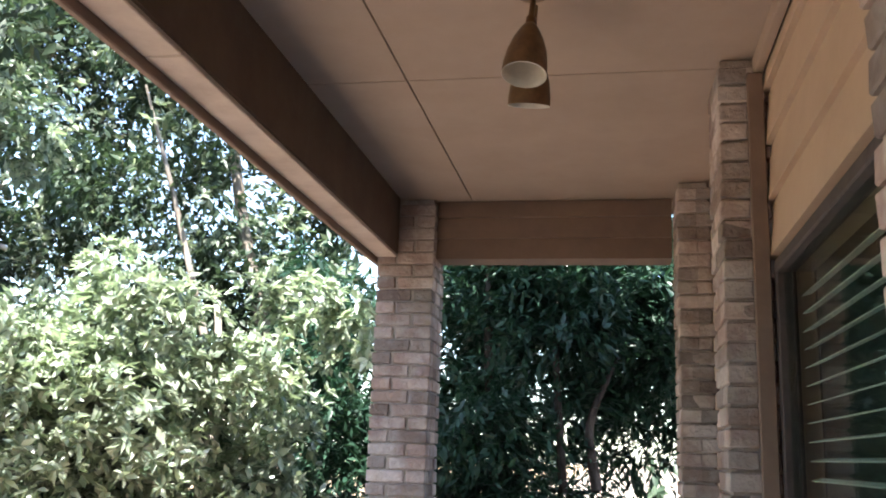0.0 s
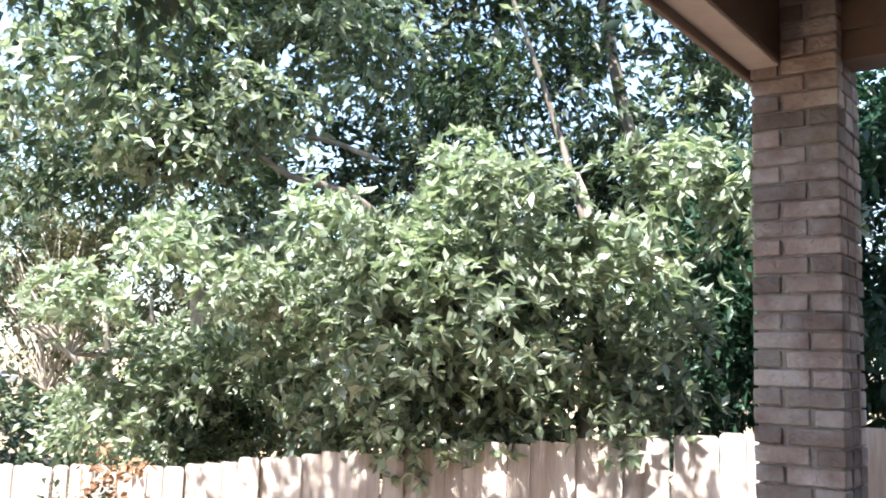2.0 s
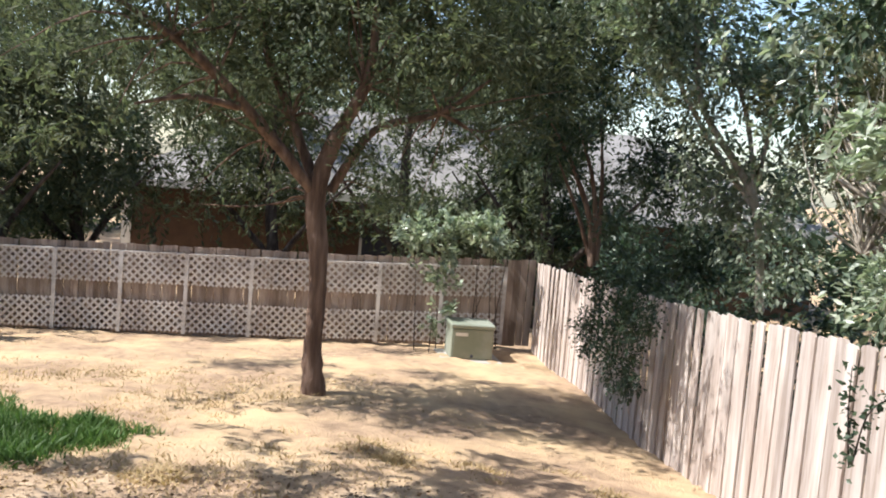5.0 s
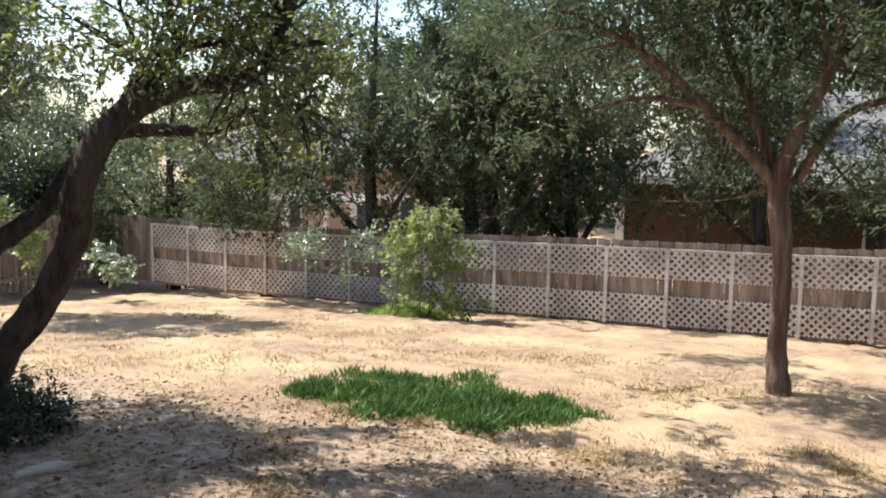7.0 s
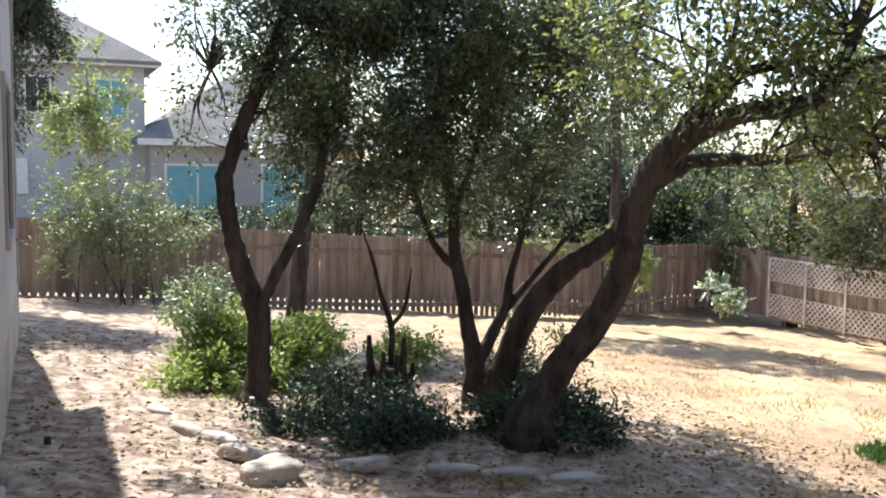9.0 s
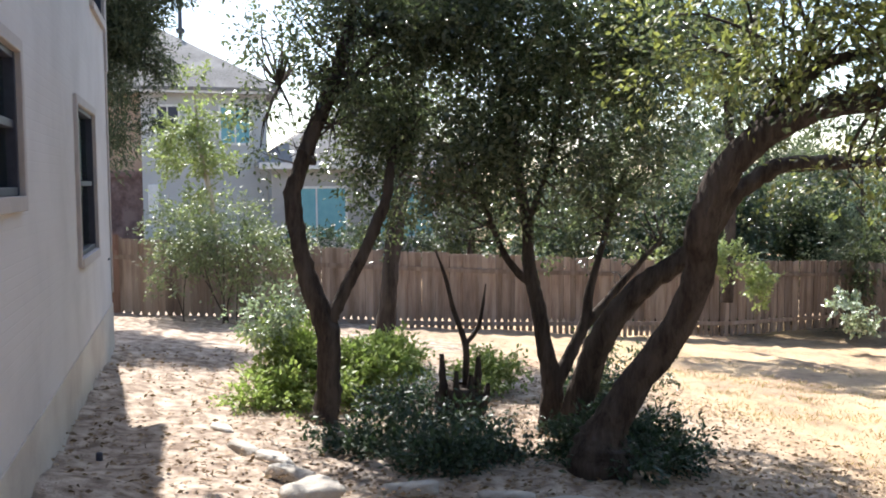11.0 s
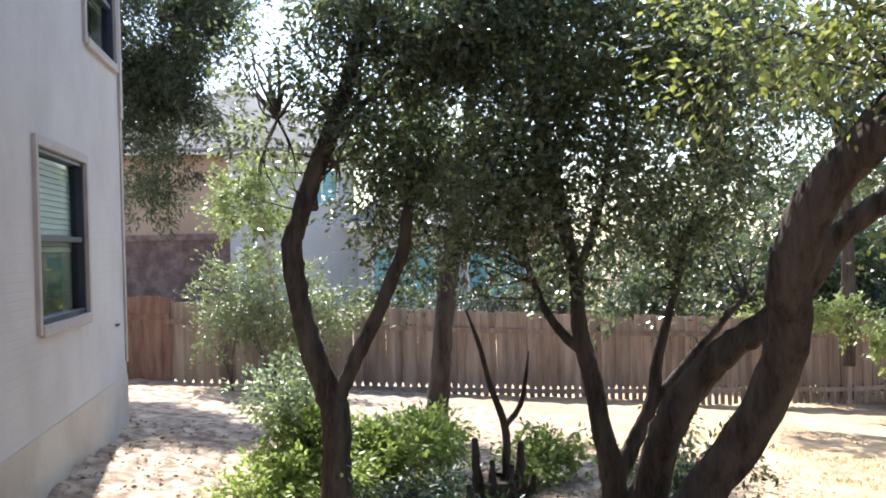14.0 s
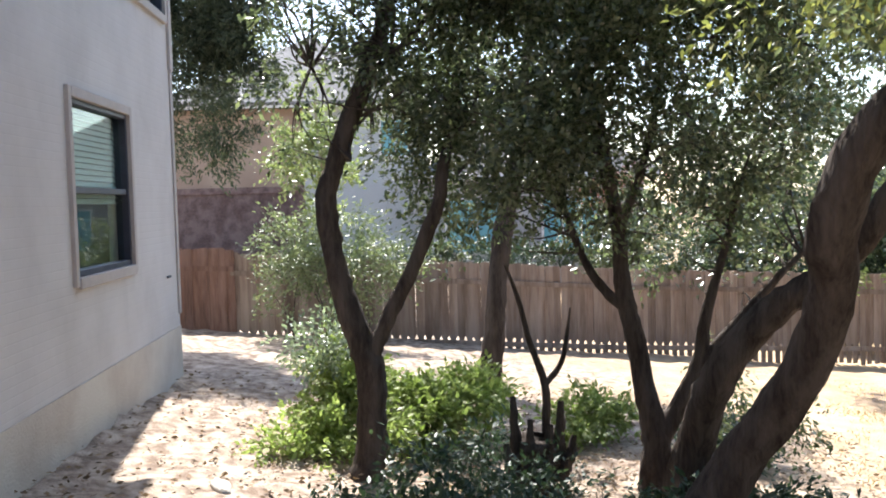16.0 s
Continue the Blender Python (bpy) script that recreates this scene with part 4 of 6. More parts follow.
# the slim juniper on the lawn
cedar, rng = tree("juniper_tree", "slim reddish-barked juniper with wide feathery crown", [
    [(-10.72, 0.22, -1.57, 0.187), (-10.72, 0.22, -1.49, 0.167), (-10.72, 0.17, -0.91, 0.122), (-10.71, 0.18, -0.20, 0.117), (-10.71, 0.15, 0.44, 0.122), (-10.70, 0.07, 1.13, 0.128), (-10.61, 0.25, 1.82, 0.098), (-10.40, 0.59, 2.53, 0.069), (-10.28, 0.67, 3.27, 0.049), (-10.28, 0.55, 4.22, 0.020)],
    [(-10.70, 0.08, 1.13, 0.083), (-10.39, -0.51, 1.81, 0.074), (-9.92, -1.12, 2.46, 0.059), (-9.46, -1.56, 2.81, 0.044), (-8.92, -2.15, 3.15, 0.020)],
    [(-10.70, 0.09, 1.20, 0.078), (-10.88, -0.33, 2.10, 0.059), (-11.04, -0.75, 3.04, 0.044), (-11.25, -0.92, 4.21, 0.020)],
    [(-10.09, -0.87, 2.13, 0.049), (-9.73, -1.40, 2.18, 0.034), (-9.36, -1.90, 2.03, 0.015)],
    [(-10.94, 0.23, 1.20, 0.069), (-10.74, 0.75, 2.01, 0.049), (-10.51, 1.55, 2.29, 0.039), (-10.35, 2.14, 2.75, 0.015)],
], BARK_CEDAR, seed=11)
cl = [(-10.01, -1.36, 2.79, 1.265, 1.265, 0.805), (-10.67, -0.21, 3.03, 1.265, 1.265, 0.920), (-10.74, 1.19, 2.84, 1.265, 1.265, 0.920), (-10.46, 2.14, 3.02, 1.150, 1.150, 0.920), (-11.20, 0.91, 1.74, 0.920, 0.920, 0.402), (-10.72, -0.70, 1.31, 0.460, 0.460, 0.345), (-10.50, 1.70, 1.96, 0.805, 0.805, 0.460),
      (-10.58, -0.82, 4.11, 1.725, 1.725, 1.035), (-10.74, 0.88, 4.32, 1.725, 1.725, 1.035), (-9.50, -2.35, 2.98, 1.035, 1.035, 0.690), (-10.67, -0.21, 5.51, 1.610, 1.610, 1.150), (-9.55, -2.91, 2.18, 0.920, 0.920, 0.575), (-10.13, -1.86, 1.97, 0.920, 0.920, 0.460), (-10.04, 0.56, 2.36, 0.920, 0.920, 0.575), (-10.15, -0.66, 2.21, 0.805, 0.805, 0.460), (-9.97, 2.44, 2.34, 0.805, 0.805, 0.575), (-9.88, -0.03, 3.57, 1.840, 1.840, 0.920), (-10.25, 1.86, 4.00, 1.725, 1.725, 1.035), (-9.72, -1.61, 3.93, 1.610, 1.610, 0.920), (-10.88, -0.76, 2.32, 1.035, 1.035, 0.575), (-11.05, 0.76, 3.00, 1.035, 1.035, 0.690)]
cl += [(-10.60, -0.81, 1.75, 0.75, 0.75, 0.42), (-11.32, -0.40, 2.13, 0.75, 0.75, 0.42), (-11.34, 0.64, 1.78, 0.75, 0.75, 0.42), (-11.99, 0.98, 1.14, 0.75, 0.75, 0.42), (-11.27, -0.48, 1.25, 0.75, 0.75, 0.42), (-10.73, -1.36, 2.25, 0.75, 0.75, 0.42), (-11.31, 0.40, 2.48, 0.75, 0.75, 0.42), (-10.47, -1.97, 2.67, 0.75, 0.75, 0.42), (-11.29, -1.06, 1.08, 0.75, 0.75, 0.42), (-11.58, 0.98, 2.28, 0.75, 0.75, 0.42), (-11.16, -0.00, 2.83, 0.75, 0.75, 0.42), (-12.12, 0.56, 1.12, 0.75, 0.75, 0.42), (-10.42, -2.62, 2.17, 0.75, 0.75, 0.42), (-10.50, -1.34, 3.01, 0.75, 0.75, 0.42)]
many_tubes("twigs", branch_lines(rng, [(-10.70, 0.08, 1.13), (-10.39, -0.51, 1.81), (-9.92, -1.12, 2.46), (-9.46, -1.56, 2.81), (-10.88, -0.33, 2.10), (-10.51, 1.55, 2.29), (-10.40, 0.59, 2.53)], cl, 70, 0.022), BARK_CEDAR, cedar, rng, 4)
crown(cedar, cl, 50000, 0.115, LEAF_CEDAR, rng, 0.3, 0.34, 0.1, lumps=7, label="feathery grey-green juniper foliage")
q = (-10.70, 0.08, 1.13)
# unseen top clumps, added so that the crown casts a denser shadow
crown(cedar, [(q[0] + dx, q[1] + dy, q[2] + dz, 1.5, 1.5, 0.6) for dx, dy, dz in ((-0.5, 0.6, 2.8), (1.2, 0.2, 2.6), (0.4, 1.8, 2.4), (-1.4, -0.6, 3.0), (0.6, -1.4, 2.9), (0.0, 0.3, 3.9), (2.0, 1.4, 2.2), (-0.6, 2.6, 2.2), (1.2, 3.0, 2.0))], 11000, 0.10, LEAF_CEDAR, rng, 0.3, 0.4, 0.1, label="unseen upper juniper foliage added to deepen its shadow", lumps=5)

# shadow casters added sunward of the lawn and lattice fence
crown(cedar, [(-16.63, -1.84, 3.05, 0.95, 0.70, 0.35), (-12.79, -1.57, 3.72, 0.90, 0.72, 0.35), (-11.31, -0.61, 3.50, 0.73, 0.63, 0.35), (-15.09, 0.67, 3.29, 0.68, 0.68, 0.35), (-16.95, -0.13, 2.94, 0.67, 0.84, 0.35), (-17.28, -6.10, 3.19, 0.69, 0.78, 0.35), (-17.42, -4.60, 3.37, 0.83, 0.87, 0.35), (-17.72, -3.12, 3.03, 0.73, 0.69, 0.35), (-11.74, -2.69, 3.46, 0.66, 0.72, 0.35), (-12.88, -4.59, 3.62, 0.82, 0.74, 0.35)], 13000, 0.11, LEAF_CEDAR, rng, 0.3, 0.4, 0.1, label="high juniper clumps added to shade the lawn and fence", lumps=6)

# the leaning live oak with two trunks
oak, rng = tree("live_oak", "leaning live oak with dark furrowed bark and two trunks", [
    [(-3.31, -4.85, -0.98, 0.277), (-3.31, -4.85, -0.62, 0.247), (-3.33, -4.84, -0.50, 0.185), (-3.39, -4.79, -0.33, 0.146), (-3.54, -4.66, 0.00, 0.124), (-3.72, -4.37, 0.47, 0.117), (-3.77, -4.18, 0.90, 0.114), (-3.71, -4.05, 1.23, 0.124), (-3.81, -3.89, 1.63, 0.110), (-3.98, -3.67, 1.86, 0.092), (-4.20, -3.38, 2.01, 0.077), (-4.37, -3.12, 2.04, 0.068), (-4.49, -2.90, 2.19, 0.062), (-4.53, -2.76, 2.52, 0.055), (-4.57, -2.60, 2.87, 0.043), (-4.69, -2.35, 3.21, 0.025)],
    [(-3.67, -6.34, -1.14, 0.201), (-3.68, -6.29, -0.93, 0.161), (-3.72, -6.25, -0.63, 0.146), (-3.79, -6.14, -0.26, 0.135), (-3.85, -5.94, 0.14, 0.125), (-4.03, -5.75, 0.49, 0.111), (-4.22, -5.55, 0.72, 0.100), (-4.36, -5.41, 0.86, 0.090), (-4.50, -5.27, 1.07, 0.084), (-4.65, -5.14, 1.38, 0.083), (-4.81, -5.05, 1.54, 0.078), (-5.00, -4.95, 1.66, 0.074), (-5.24, -4.77, 1.68, 0.065), (-5.51, -4.59, 1.68, 0.056), (-5.78, -4.40, 1.71, 0.039), (-6.07, -4.22, 1.80, 0.019)],
    [(-3.87, -3.80, 1.76, 0.084), (-4.09, -3.63, 2.08, 0.060), (-4.26, -3.53, 2.30, 0.045), (-4.51, -3.29, 2.38, 0.035), (-4.69, -3.06, 2.49, 0.014)],
    [(-3.91, -3.77, 1.80, 0.063), (-3.99, -3.79, 1.97, 0.042), (-4.14, -3.76, 2.15, 0.032), (-4.36, -3.73, 2.62, 0.021), (-4.42, -3.78, 3.23, 0.008)],
    [(-4.51, -2.87, 2.26, 0.042), (-4.57, -2.70, 2.33, 0.035), (-4.68, -2.48, 2.35, 0.021)],
], BARK_OAK, seed=12)
cl = [(-4.26, -3.43, 2.58, 0.579, 0.579, 0.474), (-4.43, -3.13, 2.63, 0.523, 0.523, 0.418), (-4.60, -3.00, 2.94, 0.523, 0.523, 0.418), (-4.20, -3.58, 3.08, 0.732, 0.732, 0.523), (-4.71, -2.93, 1.97, 0.474, 0.474, 0.265), (-4.89, -2.78, 1.61, 0.362, 0.362, 0.314),
      (-4.00, -3.30, 2.45, 0.579, 0.579, 0.418), (-4.42, -2.90, 2.10, 0.627, 0.627, 0.418), (-4.80, -2.64, 2.38, 0.627, 0.627, 0.418), (-4.47, -3.36, 1.60, 0.418, 0.418, 0.265), (-3.79, -4.40, 2.50, 0.523, 0.523, 0.418)]
roots = [(-4.26, -3.53, 2.30), (-4.37, -3.12, 2.04), (-4.53, -2.76, 2.52), (-4.53, -3.12, 1.85), (-4.14, -3.76, 2.15), (-4.49, -2.90, 2.19), (-4.78, -2.80, 1.85)]
many_tubes("twigs", branch_lines(rng, roots, cl, 90, 0.016, 0.05), BARK_OAK, oak, rng, 4)
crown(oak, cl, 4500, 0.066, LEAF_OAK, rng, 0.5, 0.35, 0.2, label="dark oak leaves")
crown(oak, cl, 6500, 0.066, LEAF_YELLOW, rng, 0.5, 0.35, 0.2, label="yellow-green oak leaves with sunlight painted in")
# unseen clumps added along the sun's direction to dapple the ground below
top = [(-4.6, -2.2, 4.6, 1.3, 1.2, 0.6), (-3.4, -2.8, 4.9, 1.2, 1.1, 0.6), (-5.6, -3.4, 4.7, 1.2, 1.2, 0.6), (-4.4, -3.8, 5.3, 1.3, 1.2, 0.6), (-6.4, -1.9, 4.4, 1.0, 1.0, 0.5), (-2.6, -1.6, 4.8, 1.0, 0.9, 0.5), (-5.2, -1.0, 4.7, 1.0, 0.9, 0.5)]
top += [(-3.59, -8.73, 4.22, 0.62, 0.74, 0.35), (-4.88, -8.91, 4.49, 0.58, 0.63, 0.35), (-6.12, -8.30, 4.29, 0.60, 0.72, 0.35), (-5.35, -6.07, 4.12, 0.67, 0.66, 0.35), (-4.15, -6.84, 4.48, 0.73, 0.72, 0.35), (-5.64, -5.43, 4.78, 0.64, 0.69, 0.35), (-7.16, -4.39, 4.44, 0.64, 0.50, 0.35), (-8.87, -3.67, 4.51, 0.64, 0.59, 0.35), (-5.74, -4.02, 4.75, 0.73, 0.64, 0.35), (-4.37, -5.31, 4.77, 0.56, 0.71, 0.35), (-3.12, -7.37, 4.53, 0.58, 0.70, 0.35), (-3.58, -6.26, 4.95, 0.61, 0.69, 0.35), (-6.09, -2.96, 4.26, 0.77, 0.72, 0.35)]
top += [(-3.61, -8.85, 4.85, 0.57, 0.65, 0.35), (-4.37, -8.87, 4.70, 0.68, 0.73, 0.35), (-4.18, -7.89, 4.80, 0.73, 0.51, 0.35), (-4.63, -7.16, 4.43, 0.62, 0.52, 0.35), (-2.18, -7.22, 4.33, 0.71, 0.75, 0.35), (-1.25, -7.78, 5.04, 0.58, 0.68, 0.35), (-0.60, -7.77, 4.71, 0.69, 0.57, 0.35), (-3.11, -7.30, 4.86, 0.75, 0.75, 0.35), (-4.78, -6.87, 4.78, 0.73, 0.68, 0.35), (-2.75, -7.75, 4.70, 0.73, 0.52, 0.35)]
crown(oak, top, 48000, 0.085, LEAF_OAK, rng, 0.5, 0.18, 0.2, label="unseen oak leaf clumps added overhead to shade the ground", lumps=3)

# the forked oak beside the bed
forked, rng = tree("forked_oak", "forked oak with dark slender curved trunks", [
    [(-1.38, -7.06, -0.94, 0.162), (-1.38, -7.06, -0.84, 0.145), (-1.43, -7.10, -0.65, 0.132), (-1.45, -7.11, -0.36, 0.118), (-1.46, -7.11, 0.01, 0.118), (-1.39, -7.13, 0.26, 0.113), (-1.29, -7.15, 0.54, 0.099), (-1.21, -7.17, 0.87, 0.085), (-1.16, -7.19, 1.16, 0.085), (-1.14, -7.20, 1.44, 0.085), (-1.21, -7.19, 1.65, 0.075), (-1.31, -7.17, 1.95, 0.080), (-1.43, -7.15, 2.23, 0.078), (-1.54, -7.14, 2.51, 0.071), (-1.65, -7.12, 2.84, 0.061), (-1.75, -7.11, 3.21, 0.047), (-1.84, -7.10, 3.68, 0.028)],
    [(-1.48, -7.11, 0.20, 0.071), (-1.54, -7.10, 0.32, 0.066), (-1.66, -7.08, 0.57, 0.061), (-1.81, -7.06, 0.85, 0.057), (-1.93, -7.04, 1.13, 0.057), (-2.04, -7.02, 1.41, 0.052), (-2.07, -7.02, 1.65, 0.047), (-2.14, -7.11, 1.89, 0.033), (-2.23, -7.20, 2.18, 0.019)],
    [(-1.43, -7.15, 2.23, 0.042), (-1.63, -7.12, 2.46, 0.033), (-1.87, -7.07, 2.69, 0.024), (-2.11, -7.03, 2.97, 0.014)],
], BARK_OAK, seed=13)
cl = [(-1.14, -7.17, 2.45, 0.386, 0.386, 0.338), (-1.49, -7.16, 2.83, 0.482, 0.482, 0.386), (-0.98, -7.34, 2.96, 0.338, 0.338, 0.289), (-1.04, -7.36, 1.83, 0.251, 0.251, 0.241), (-1.98, -6.94, 2.63, 0.482, 0.482, 0.386), (-2.27, -7.01, 2.21, 0.386, 0.386, 0.289), (-1.68, -7.17, 1.90, 0.270, 0.270, 0.212), (-1.66, -6.96, 3.42, 0.675, 0.675, 0.482), (-2.24, -6.82, 3.25, 0.675, 0.675, 0.482)]
roots = [(-1.35, -7.08, 1.72), (-1.52, -7.08, 2.10), (-1.68, -6.97, 2.54), (-1.86, -6.85, 2.93), (-2.18, -7.12, 1.58), (-2.24, -7.12, 1.92), (-1.05, -7.35, 2.49)]
many_tubes("twigs", branch_lines(rng, roots, cl, 80, 0.014, 0.05), BARK_OAK, forked, rng, 4)
cl += [(-2.02, -7.67, 2.02, 0.482, 0.482, 0.482), (-2.01, -7.27, 2.34, 0.482, 0.482, 0.482)]
crown(forked, cl, 25000, 0.062, LEAF_OAK, rng, 0.5, 0.32, 0.2, label="small dark glossy oak leaves")

# the straight tree behind it
straight, rng = tree("straight_oak", "straight dark-barked oak behind the shrubs", [
    [(-2.84, -11.20, -1.13, 0.232), (-2.84, -11.20, -1.00, 0.207), (-2.86, -11.20, -0.78, 0.155), (-2.93, -11.19, -0.23, 0.133), (-2.98, -11.19, 0.36, 0.122), (-3.06, -11.19, 0.95, 0.126), (-3.15, -11.18, 1.39, 0.111), (-3.22, -11.17, 1.83, 0.103), (-3.29, -11.17, 2.42, 0.089), (-3.43, -11.15, 3.30, 0.066), (-3.55, -11.15, 4.48, 0.044)],
    [(-3.22, -11.17, 1.83, 0.066), (-3.03, -11.22, 2.28, 0.052), (-2.87, -11.26, 2.73, 0.037), (-2.78, -11.28, 3.32, 0.022)],
    [(-3.25, -11.17, 2.12, 0.052), (-3.48, -11.13, 2.48, 0.037), (-3.71, -11.09, 2.99, 0.022)],
], BARK_OAK, seed=14)
cl = [(-3.32, -12.30, 2.73, 0.900, 0.900, 0.600), (-2.80, -12.36, 3.49, 0.900, 0.900, 0.700), (-3.85, -12.19, 3.68, 1.000, 1.000, 0.800), (-3.51, -12.24, 4.82, 1.200, 1.200, 0.900), (-2.38, -12.39, 4.63, 1.000, 1.000, 0.800), (-4.45, -12.04, 4.55, 1.200, 1.200, 0.900)]
crown(straight, cl, 19000, 0.085, LEAF_OAK, rng, 0.5, 0.4, 0.2)

# the many-stemmed small tree in the middle
stems = [
    [(-3.60, -6.57, -1.07, 0.146), (-3.60, -6.57, -0.90, 0.130), (-3.59, -6.58, -0.74, 0.116), (-3.60, -6.58, -0.46, 0.105), (-3.52, -6.60, -0.08, 0.081), (-3.47, -6.62, 0.29, 0.074), (-3.41, -6.63, 0.53, 0.070), (-3.37, -6.65, 0.81, 0.061), (-3.36, -6.65, 1.13, 0.056), (-3.28, -6.68, 1.56, 0.051), (-3.21, -6.70, 2.02, 0.051), (-3.11, -6.72, 2.45, 0.042), (-3.06, -6.74, 2.87, 0.033), (-3.03, -6.76, 3.33, 0.019)],
    [(-3.62, -6.58, -0.48, 0.079), (-3.80, -6.55, -0.14, 0.065), (-3.92, -6.53, 0.14, 0.058), (-3.96, -6.52, 0.42, 0.047), (-4.03, -6.51, 0.69, 0.037), (-4.14, -6.50, 1.06, 0.028), (-4.22, -6.49, 1.43, 0.019)],
    [(-3.91, -6.53, 0.09, 0.051), (-4.11, -6.49, 0.32, 0.044), (-4.30, -6.46, 0.54, 0.037), (-4.52, -6.42, 0.79, 0.028), (-4.68, -6.39, 0.95, 0.014)],
    [(-3.40, -6.64, 0.53, 0.047), (-3.21, -6.68, 0.72, 0.037), (-3.08, -6.71, 0.96, 0.030), (-2.96, -6.74, 1.33, 0.023), (-2.88, -6.76, 1.71, 0.014)],
    [(-3.36, -6.65, 1.13, 0.037), (-3.51, -6.63, 1.50, 0.030), (-3.62, -6.62, 1.92, 0.026), (-3.70, -6.61, 2.38, 0.021), (-3.79, -6.60, 2.94, 0.014)],
    [(-3.21, -6.70, 2.02, 0.033), (-3.43, -6.66, 2.39, 0.026), (-3.60, -6.63, 2.80, 0.019), (-3.71, -6.62, 3.31, 0.012)],
]
middle, rng = tree("small_oak", "many-stemmed small oak with dense dark glossy crown", stems, BARK_OAK, seed=15)
cl = [(-3.07, -6.44, 2.31, 0.514, 0.514, 0.462), (-3.65, -6.35, 2.53, 0.565, 0.565, 0.514), (-4.17, -6.24, 2.32, 0.514, 0.514, 0.462), (-2.67, -6.53, 1.74, 0.339, 0.339, 0.339), (-3.15, -6.52, 1.45, 0.339, 0.339, 0.308), (-3.78, -6.42, 1.72, 0.514, 0.514, 0.390), (-4.35, -6.40, 1.71, 0.432, 0.432, 0.390), (-3.98, -6.46, 1.11, 0.267, 0.267, 0.164), (-4.68, -6.47, 1.42, 0.308, 0.308, 0.257), (-2.60, -6.43, 2.78, 0.514, 0.514, 0.462), (-3.23, -6.27, 3.12, 0.719, 0.719, 0.514), (-4.11, -6.15, 3.03, 0.719, 0.719, 0.514), (-4.73, -6.43, 2.62, 0.462, 0.462, 0.514), (-2.85, -6.49, 1.14, 0.206, 0.206, 0.164), (-2.40, -6.69, 1.20, 0.185, 0.185, 0.206), (-2.96, -6.67, 1.95, 0.432, 0.432, 0.370), (-3.53, -6.61, 2.06, 0.462, 0.462, 0.411), (-3.47, -6.75, 1.54, 0.411, 0.411, 0.308), (-4.13, -6.50, 1.43, 0.432, 0.432, 0.288), (-2.59, -6.76, 1.47, 0.267, 0.267, 0.226), (-3.73, -6.67, 1.24, 0.308, 0.308, 0.206), (-3.12, -6.75, 1.13, 0.247, 0.247, 0.164), (-4.83, -6.49, 2.03, 0.411, 0.411, 0.411), (-2.79, -6.43, 1.76, 0.514, 0.514, 0.462), (-2.53, -6.97, 2.15, 0.565, 0.565, 0.514), (-3.06, -6.05, 2.12, 0.514, 0.514, 0.462), (-2.22, -7.54, 1.47, 0.462, 0.462, 0.411), (-3.57, -6.00, 1.77, 0.411, 0.411, 0.411)]
cl += [(-3.16, -6.79, 1.09, 0.26, 0.26, 0.20), (-3.54, -6.92, 0.88, 0.26, 0.26, 0.20), (-3.82, -6.56, 1.12, 0.26, 0.26, 0.20), (-4.27, -6.68, 1.29, 0.26, 0.26, 0.20), (-4.59, -6.72, 0.94, 0.26, 0.26, 0.20), (-3.06, -6.92, 1.47, 0.26, 0.26, 0.20), (-3.29, -6.68, 1.70, 0.26, 0.26, 0.20), (-3.85, -6.87, 1.55, 0.26, 0.26, 0.20), (-4.15, -6.61, 1.72, 0.26, 0.26, 0.20), (-4.65, -6.61, 1.42, 0.26, 0.26, 0.20), (-5.00, -6.75, 1.76, 0.26, 0.26, 0.20), (-2.96, -7.05, 1.96, 0.26, 0.26, 0.20), (-4.29, -6.87, 0.75, 0.26, 0.26, 0.20), (-2.77, -7.18, 1.39, 0.26, 0.26, 0.20), (-4.63, -6.73, 2.10, 0.26, 0.26, 0.20), (-4.02, -6.75, 2.21, 0.26, 0.26, 0.20)]
roots = along(stems)
many_tubes("twigs", branch_lines(rng, roots, cl, 150, 0.011, 0.05), BARK_OAK, middle, rng, 4)
crown(middle, cl, 56000, 0.06, LEAF_OAK, rng, 0.5, 0.3, 0.2, label="small dark glossy leaves, glints also painted into their colour")

# slim trees behind the bed, towards the south fence
back, rng = tree("slim_oak", "slim pale-leaved oaks behind the bed", [
    [(-11.07, -15.06, -1.01, 0.135), (-11.10, -15.04, 1.52, 0.105), (-11.04, -15.08, 2.88, 0.090), (-10.85, -15.20, 4.16, 0.075), (-10.57, -15.37, 5.25, 0.060), (-10.16, -15.60, 6.47, 0.030)],
    [(-11.04, -15.08, 2.88, 0.068), (-11.38, -14.86, 4.41, 0.053), (-11.55, -14.75, 5.83, 0.030)],
], BARK_OAK, seed=16)
cl = [(-10.73, -15.27, 4.49, 1.35, 1.35, 1.20), (-11.54, -14.75, 5.22, 1.35, 1.35, 1.20), (-10.15, -15.61, 6.26, 1.50, 1.50, 1.20), (-11.28, -14.93, 3.07, 1.05, 1.05, 0.75), (-9.42, -15.99, 5.27, 1.35, 1.35, 1.20)]
crown(back, cl, 24000, 0.12, LEAF_OAK, rng, 0.5, 0.4, 0.2)


